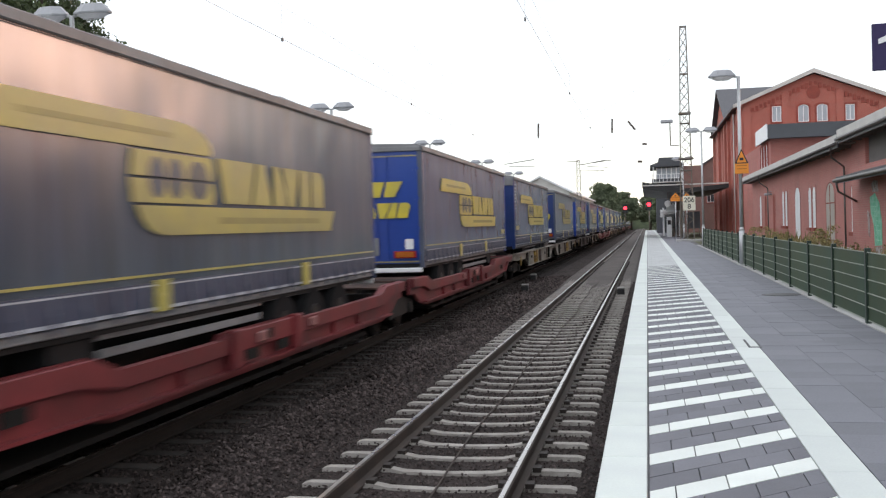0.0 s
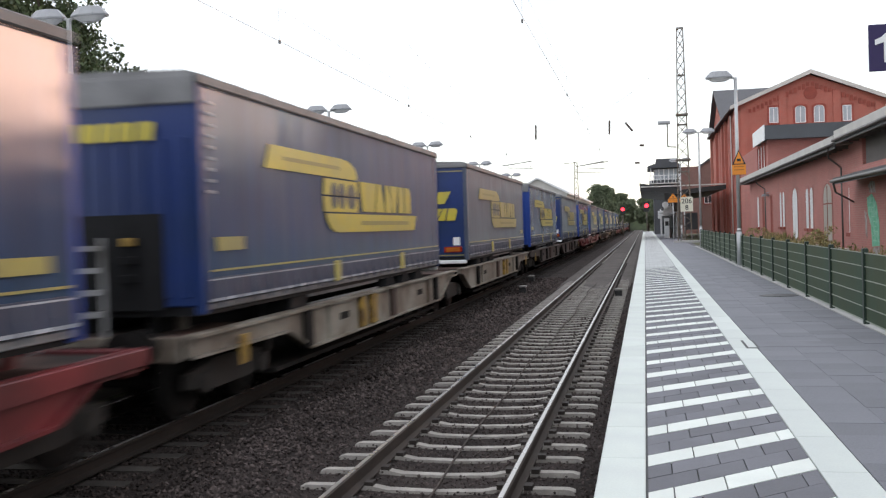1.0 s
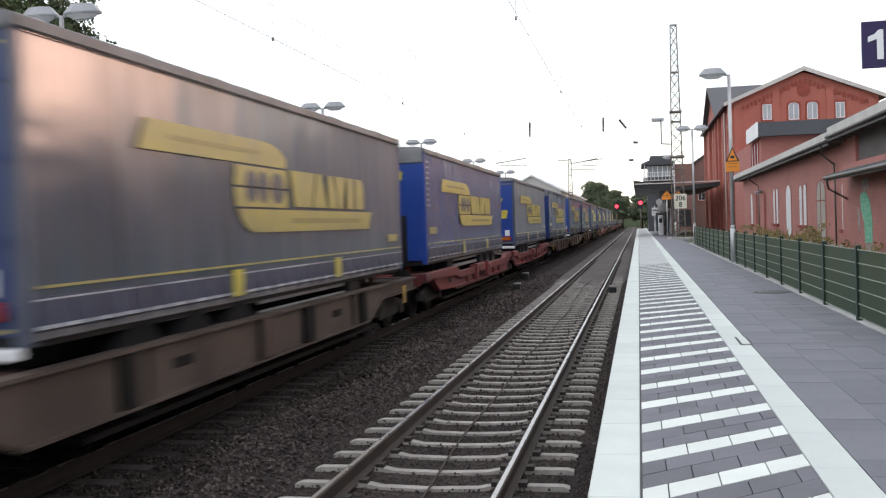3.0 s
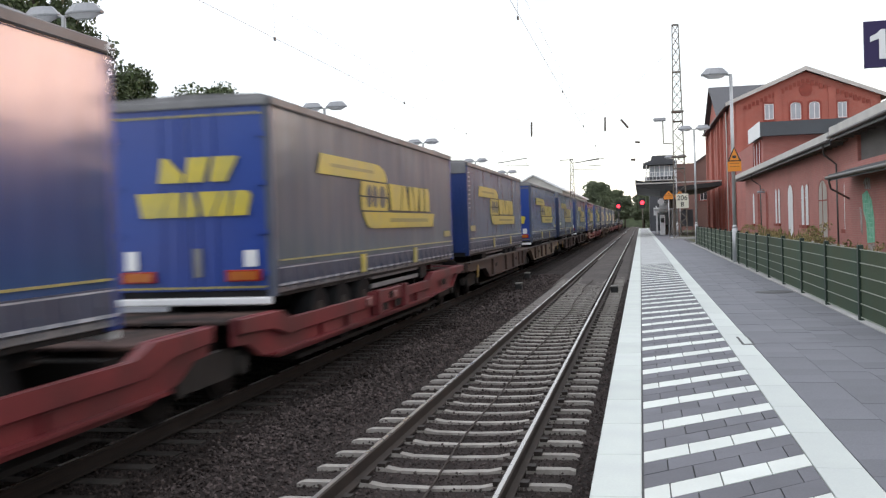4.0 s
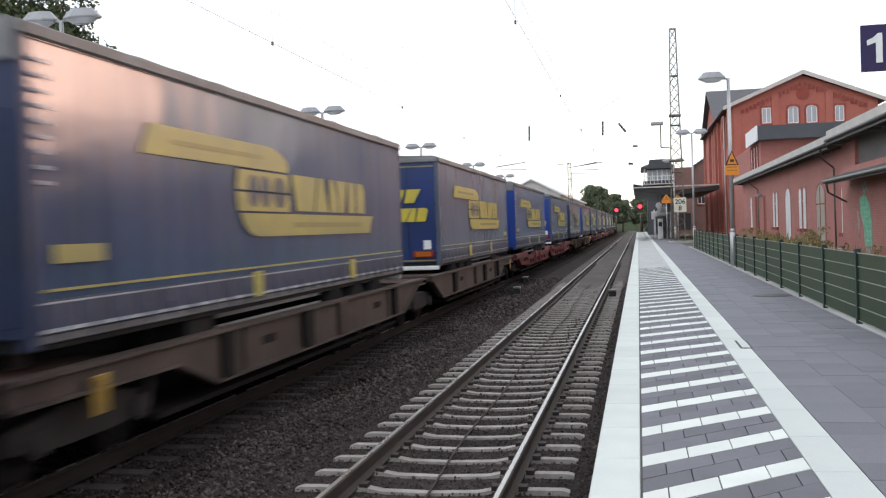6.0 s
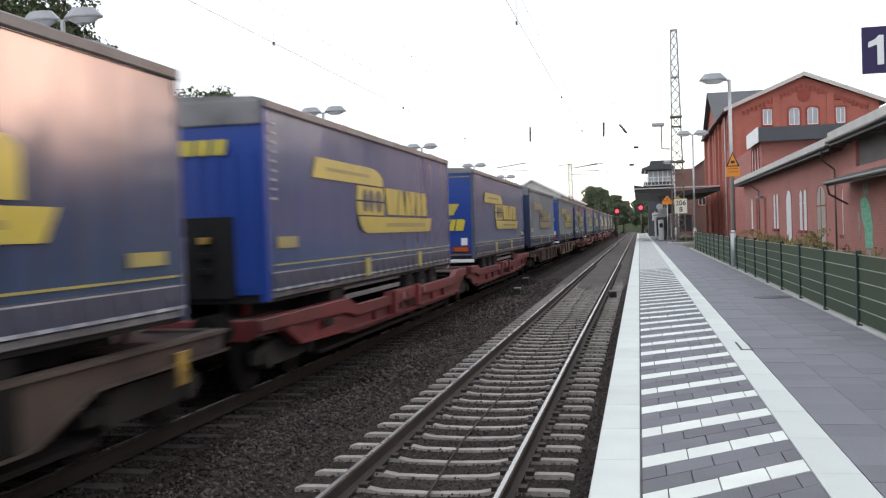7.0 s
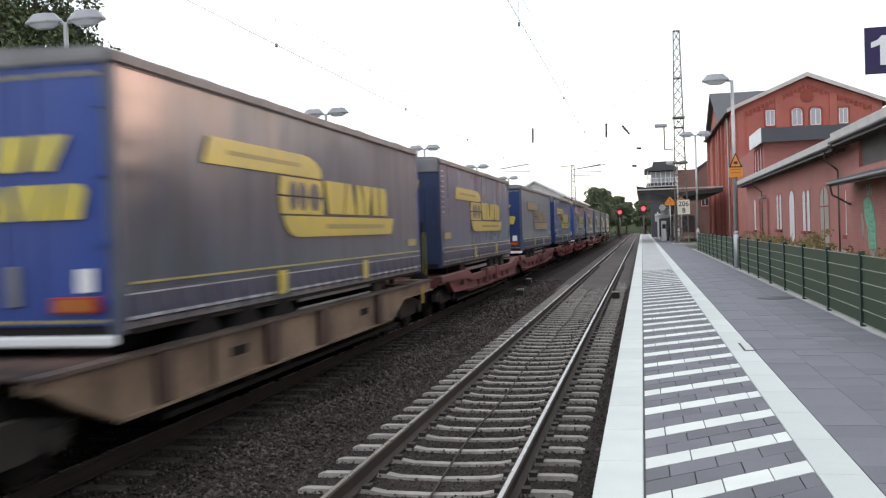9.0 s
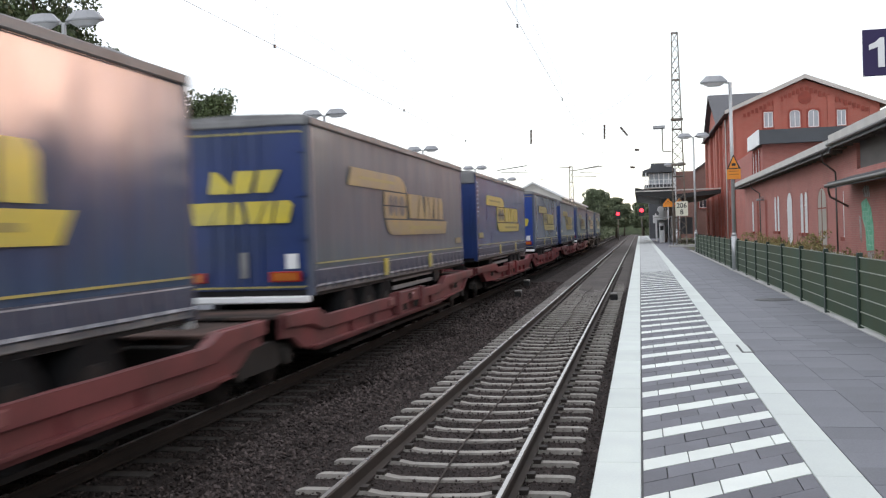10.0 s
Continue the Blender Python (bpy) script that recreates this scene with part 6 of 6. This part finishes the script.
def signal_cabin():
    b = thing("signal_cabin", "flat-roofed cabin with a glazed upper storey", "building")
    boxes("lower_wall", M["fascia"], b, [(1.2, 4.4, 126.0, 134.0, 0.4, 7.5)])
    boxes("stair_tower", M["brick_brown"], b, [(4.45, 6.9, 125.6, 134.0, 0.4, 9.0)], label="red-brown brick stair tower")
    boxes("parapet", M["fascia"], b, [(0.7, 4.42, 125.7, 134.3, 7.0, 7.5)])
    boxes("glazing", M["pale_pane"], b, [(1.3, 4.3, 126.1, 133.8, 7.5, 8.9)])
    for i in range(6):
        boxes("glazing_post", M["white"], b, [(1.25 + i * 0.6, 1.35 + i * 0.6, 126.0, 126.09, 7.5, 8.9)])
    bm = bmesh.new()
    prism(bm, [(0.5, 9.0), (4.6, 9.0), (4.6, 9.25), (4.1, 9.55), (4.0, 10.1), (1.6, 10.1), (1.45, 9.55), (0.5, 9.2)], "y", 124.9, 135.0)
    part("roof", bm, M["fascia"], b)
    for x in (0.9, 4.2):
        boxes("roof_post", M["white"], b, [(x - 0.05, x + 0.05, 125.0, 125.1, 7.12, 9.0)])


signal_cabin()


def cabin_balcony():
    t = thing("balcony", "white-railed balcony along the glazed cabin", "balcony")
    boxes("floor_slab", M["trim"], t, [(0.7, 4.4, 124.6, 125.65, 7.0, 7.12)])
    boxes("handrail", M["white"], t, [(0.7, 4.4, 124.6, 124.68, 8.0, 8.07)])
    boxes("mid_rail", M["white"], t, [(0.7, 4.4, 124.61, 124.67, 7.55, 7.6)])
    for i in range(9):
        boxes("baluster", M["white"], t, [(0.7 + i * 0.45, 0.76 + i * 0.45, 124.6, 124.67, 7.1, 8.0)])
    for i in range(2):
        boxes("bracket", M["mast"], t, [(1.3 + i * 2.4, 1.5 + i * 2.4, 124.7, 125.69, 6.6, 7.0)])


cabin_balcony()


def platform_posts():
    for x, y, h, lab in ((2.2, 104.0, 3.2, "white post under the platform canopy"), (2.7, 109.0, 3.4, "white post under the platform canopy"), (1.75, 116.0, 3.0, "white post under the platform canopy")):
        t = thing("notice_post", lab, "post", "posts under the canopy")
        boxes("post", M["white"], t, [(x, x + 0.14, y, y + 0.14, PLAT, PLAT + h)], 0.01)
        boxes("notice", M["blind"], t, [(x - 0.25, x + 0.4, y - 0.05, y - 0.002, PLAT + h - 1.1, PLAT + h - 0.2)], 0.01)
    for x, y in ((2.3, 95.0), (2.6, 107.0)):
        t = thing("litter_bin", "small dark litter bin on the platform", "bin", "litter bins")
        bm = bmesh.new()
        tube(bm, (x, y, PLAT), (x, y, PLAT + 0.8), 0.2, 12, 0.24)
        part("body", bm, M["mast"], t)
        bm = bmesh.new()
        tube(bm, (x, y, PLAT + 0.8), (x, y, PLAT + 0.86), 0.26, 12, 0.2)
        part("lid", bm, M["black"], t)


platform_posts()


def gabled_house(x0, x1, y0, y1, ze, zr, label, wall_mat, roof_mat, wins):
    b = thing("house", label, "building", "far houses")
    xm = (x0 + x1) / 2
    bm = bmesh.new()
    prism(bm, [(x0, 0.2), (x1, 0.2), (x1, ze), (xm, zr), (x0, ze)], "y", y0, y1)
    wall = part("wall", bm, M[wall_mat], b)
    for xe in (x0 - 0.4, x1 + 0.4):
        bm = bmesh.new()
        dz = (zr - ze) / (xm - x0) * 0.4
        prism(bm, [(xe, ze - dz + 0.02), (xm, zr + 0.02), (xm, zr + 0.25), (xe, ze - dz + 0.25)], "y", y0 - 0.4, y1 + 0.4)
        part("roof", bm, M[roof_mat], b)
    for u0, u1, z0, z1 in wins:
        pane_window(wall, "y", u0, u1, z0, z1, y0)


gabled_house(5.9, 13.0, 138.0, 150.0, 8.5, 10.9, "plain brown brick house behind the station", "brick_brown", "roof", [(8.0, 9.0, 4.6, 6.2)])
gabled_house(-18.5, -10.5, 137.0, 200.0, 6.7, 8.8, "long low shed with a pale roof behind the tracks", "trim", "white", [])


def footbridge():
    b = thing("road_bridge", "dark green steel bridge across the tracks", "bridge")
    boxes("deck", M["fence"], b, [(-30, 30, 330, 338, 4.2, 6.4)])
    for x in (-12.5, 4.5):
        boxes("pier", M["concrete"], b, [(x - 1, x + 1, 331, 337, -0.3, 4.2)])


footbridge()
bm = bmesh.new()
prism(bm, [(341.0, -0.5), (362.0, -0.5), (356.0, 5.0), (347.0, 5.0)], "x", -90, 90)
tagged(part("embankment", bm, M["leaf"], None, "overgrown embankment closing the view along the line"), category="embankment", kind="structure")


# ---------- trees and weeds ----------
def leaves(rng, centre, size, count, leaf):
    c = np.array(centre)
    d = rng.normal(size=(count, 3))
    d /= np.linalg.norm(d, axis=1)[:, None]
    p = c + d * (rng.uniform(0.45, 1.0, (count, 1)) ** 0.6) * np.array(size)
    a, b = rng.normal(size=(count, 3)), rng.normal(size=(count, 3))
    a /= np.linalg.norm(a, axis=1)[:, None]
    b -= a * (a * b).sum(1)[:, None]
    b /= np.linalg.norm(b, axis=1)[:, None]
    s = leaf * rng.uniform(0.6, 1.3, (count, 1))
    return np.stack([p - a * s, p - b * s * 0.6, p + a * s, p + b * s * 0.6], 1).reshape(-1, 3)


def tree(x, y, z, height, spread, clumps, leaf, seed, label, far=False):
    rng = np.random.default_rng(seed)
    t = thing("tree", label, "tree", "trees")
    bm = bmesh.new()
    tube(bm, (x, y, z - 0.3), (x + 0.1, y, z + height * 0.35), height * 0.03, 9, height * 0.022)
    tube(bm, (x + 0.1, y, z + height * 0.35), (x, y, z + height * 0.75), height * 0.022, 8, height * 0.008)
    part("trunk", bm, M["bark"], t)
    vs = []
    for i in range(clumps):
        a, h = rng.uniform(0, math.tau), rng.uniform(0.22, 1.0)
        r = spread * (1 - abs(h - 0.45) * 1.15) * rng.uniform(0.25, 1.0)
        c = (x + r * math.cos(a), y + r * math.sin(a), z + height * (0.12 + 0.82 * h))
        if i < 9:
            bm = bmesh.new()
            tube(bm, (x, y, z + height * rng.uniform(0.3, 0.6)), c, height * 0.008, 5, height * 0.003)
            part("limb", bm, M["bark"], t)
        k = spread * rng.uniform(0.16, 0.34)
        vs.append(leaves(rng, c, (k, k, k * 0.75), 210 if not far else 170, leaf))
    v = np.concatenate(vs)
    n = len(v) // 4
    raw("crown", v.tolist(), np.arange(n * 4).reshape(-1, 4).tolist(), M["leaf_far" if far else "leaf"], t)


GREEN = "dense dark green broad-leaved tree"
for i, (x, y, h, s) in enumerate(((-22, 19.5, 13.5, 4.8), (-21.5, 25.5, 12.6, 4.4), (-26, 33, 14.0, 5.0), (-23.5, 36.5, 14.2, 3.6), (-24, 44, 10.4, 2.6), (-25, 55, 11.2, 3.2), (-28, 38, 14.5, 3.8), (-27, 62, 8.5, 3.5))):
    tree(x, y, 0.2, h, s, 120, 0.105, 20 + i, GREEN + " behind the opposite platform")
for i, (x, y, h, s) in enumerate(((-8.6, 205, 10.3, 4.4), (-5.6, 240, 9.6, 3.6), (-4.6, 300, 9.5, 3.4), (0.8, 232, 8.6, 3.2), (3.8, 225, 9.5, 3.4), (6.5, 240, 11, 5), (10, 200, 12, 6), (-6, 352, 9, 6), (5, 352, 9, 6), (-34, 118, 11.5, 4.0), (-31, 150, 10.5, 4.5))):
    tree(x, y, 0.0, h, s, 130, 0.20, 60 + i, "hazy green tree far along the line", True)


def hedge():
    rng = np.random.default_rng(77)
    vs = []
    for i in range(330):
        y = rng.uniform(4, 75)
        vs.append(leaves(rng, (-18.8 + rng.normal() * 0.7, y, rng.uniform(0.6, 4.6 + 0.8 * math.sin(y * 0.4))), (1.0, 1.0, 0.8), 150, 0.11))
    v = np.concatenate(vs)
    ob = raw("hedge", v.tolist(), np.arange(len(v)).reshape(-1, 4).tolist(), M["leaf"])
    tagged(ob, "dense dark green shrubs behind the opposite platform", "shrubs", kind="stuff")


hedge()


def far_scrub():
    rng = np.random.default_rng(78)
    vs = []
    for i in range(700):
        if i < 380:
            y = rng.uniform(175, 345)
            x = rng.choice([-10.5, -12.0, 4.5, 7.5]) + rng.normal() * 0.8
            z = rng.uniform(0.2, 3.6)
        else:
            x, y, z = rng.uniform(-22, 22), 348 + rng.normal(), rng.uniform(0.2, 8.0)
        vs.append(leaves(rng, (x, y, z), (1.7, 1.7, 1.2), 80, 0.28))
    v = np.concatenate(vs)
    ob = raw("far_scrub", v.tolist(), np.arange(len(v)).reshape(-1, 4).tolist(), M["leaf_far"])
    tagged(ob, "hazy green scrub along the far stretch of line", "shrubs", kind="stuff")


far_scrub()


BUSHES = ((36.8, 6.1, 1.05, 22), (35.8, 6.2, 0.8, 9), (38.2, 6.2, 0.75, 9), (43.8, 6.2, 0.7, 8), (55.0, 6.3, 0.95, 12), (60.0, 6.2, 0.9, 8), (31.0, 6.3, 0.6, 5))     # y, x, height, clumps


def weeds():
    rng = np.random.default_rng(9)
    vs = []
    for i in range(150):
        y = rng.choice([31.0, 36.0, 43.0, 46.0, 47.0, 52.0, 58.0, 66.0]) + rng.normal() * 1.6
        x = rng.uniform(4.4, 6.9)
        big = 0.75 if abs(y - 46) > 2.5 else 1.25
        for k in range(9):
            a = rng.uniform(0, math.tau)
            lean = rng.uniform(0.05, 0.35)
            h = rng.uniform(0.3, 0.85) * big
            w = rng.uniform(0.02, 0.05)
            p = np.array([x + rng.uniform(-0.2, 0.2), y + rng.uniform(-0.2, 0.2), 0.7])
            tip = p + np.array([math.cos(a) * lean, math.sin(a) * lean, h])
            sd = np.array([-math.sin(a), math.cos(a), 0]) * w
            mid = (p + tip) / 2 + np.array([0, 0, 0.05])
            vs.extend([p, mid + sd, tip, mid - sd])
    # leafy clumps that have grown up over the top of the fence
    for y, x, tall, count in BUSHES:
        for k in range(count):
            c = (x + rng.normal() * 0.28, y + rng.normal() * 0.45, 0.75 + tall * rng.uniform(0.35, 1.0))
            vs.extend(leaves(rng, c, (0.16, 0.16, 0.14), 34, 0.045))
    v = np.array(vs)
    raw_ob = raw("weeds", v.tolist(), np.arange(len(v)).reshape(-1, 4).tolist(), M["weed"])
    tagged(raw_ob, "tall dry yellow-green weeds between fence and building", "weeds", kind="stuff")


weeds()

motions()
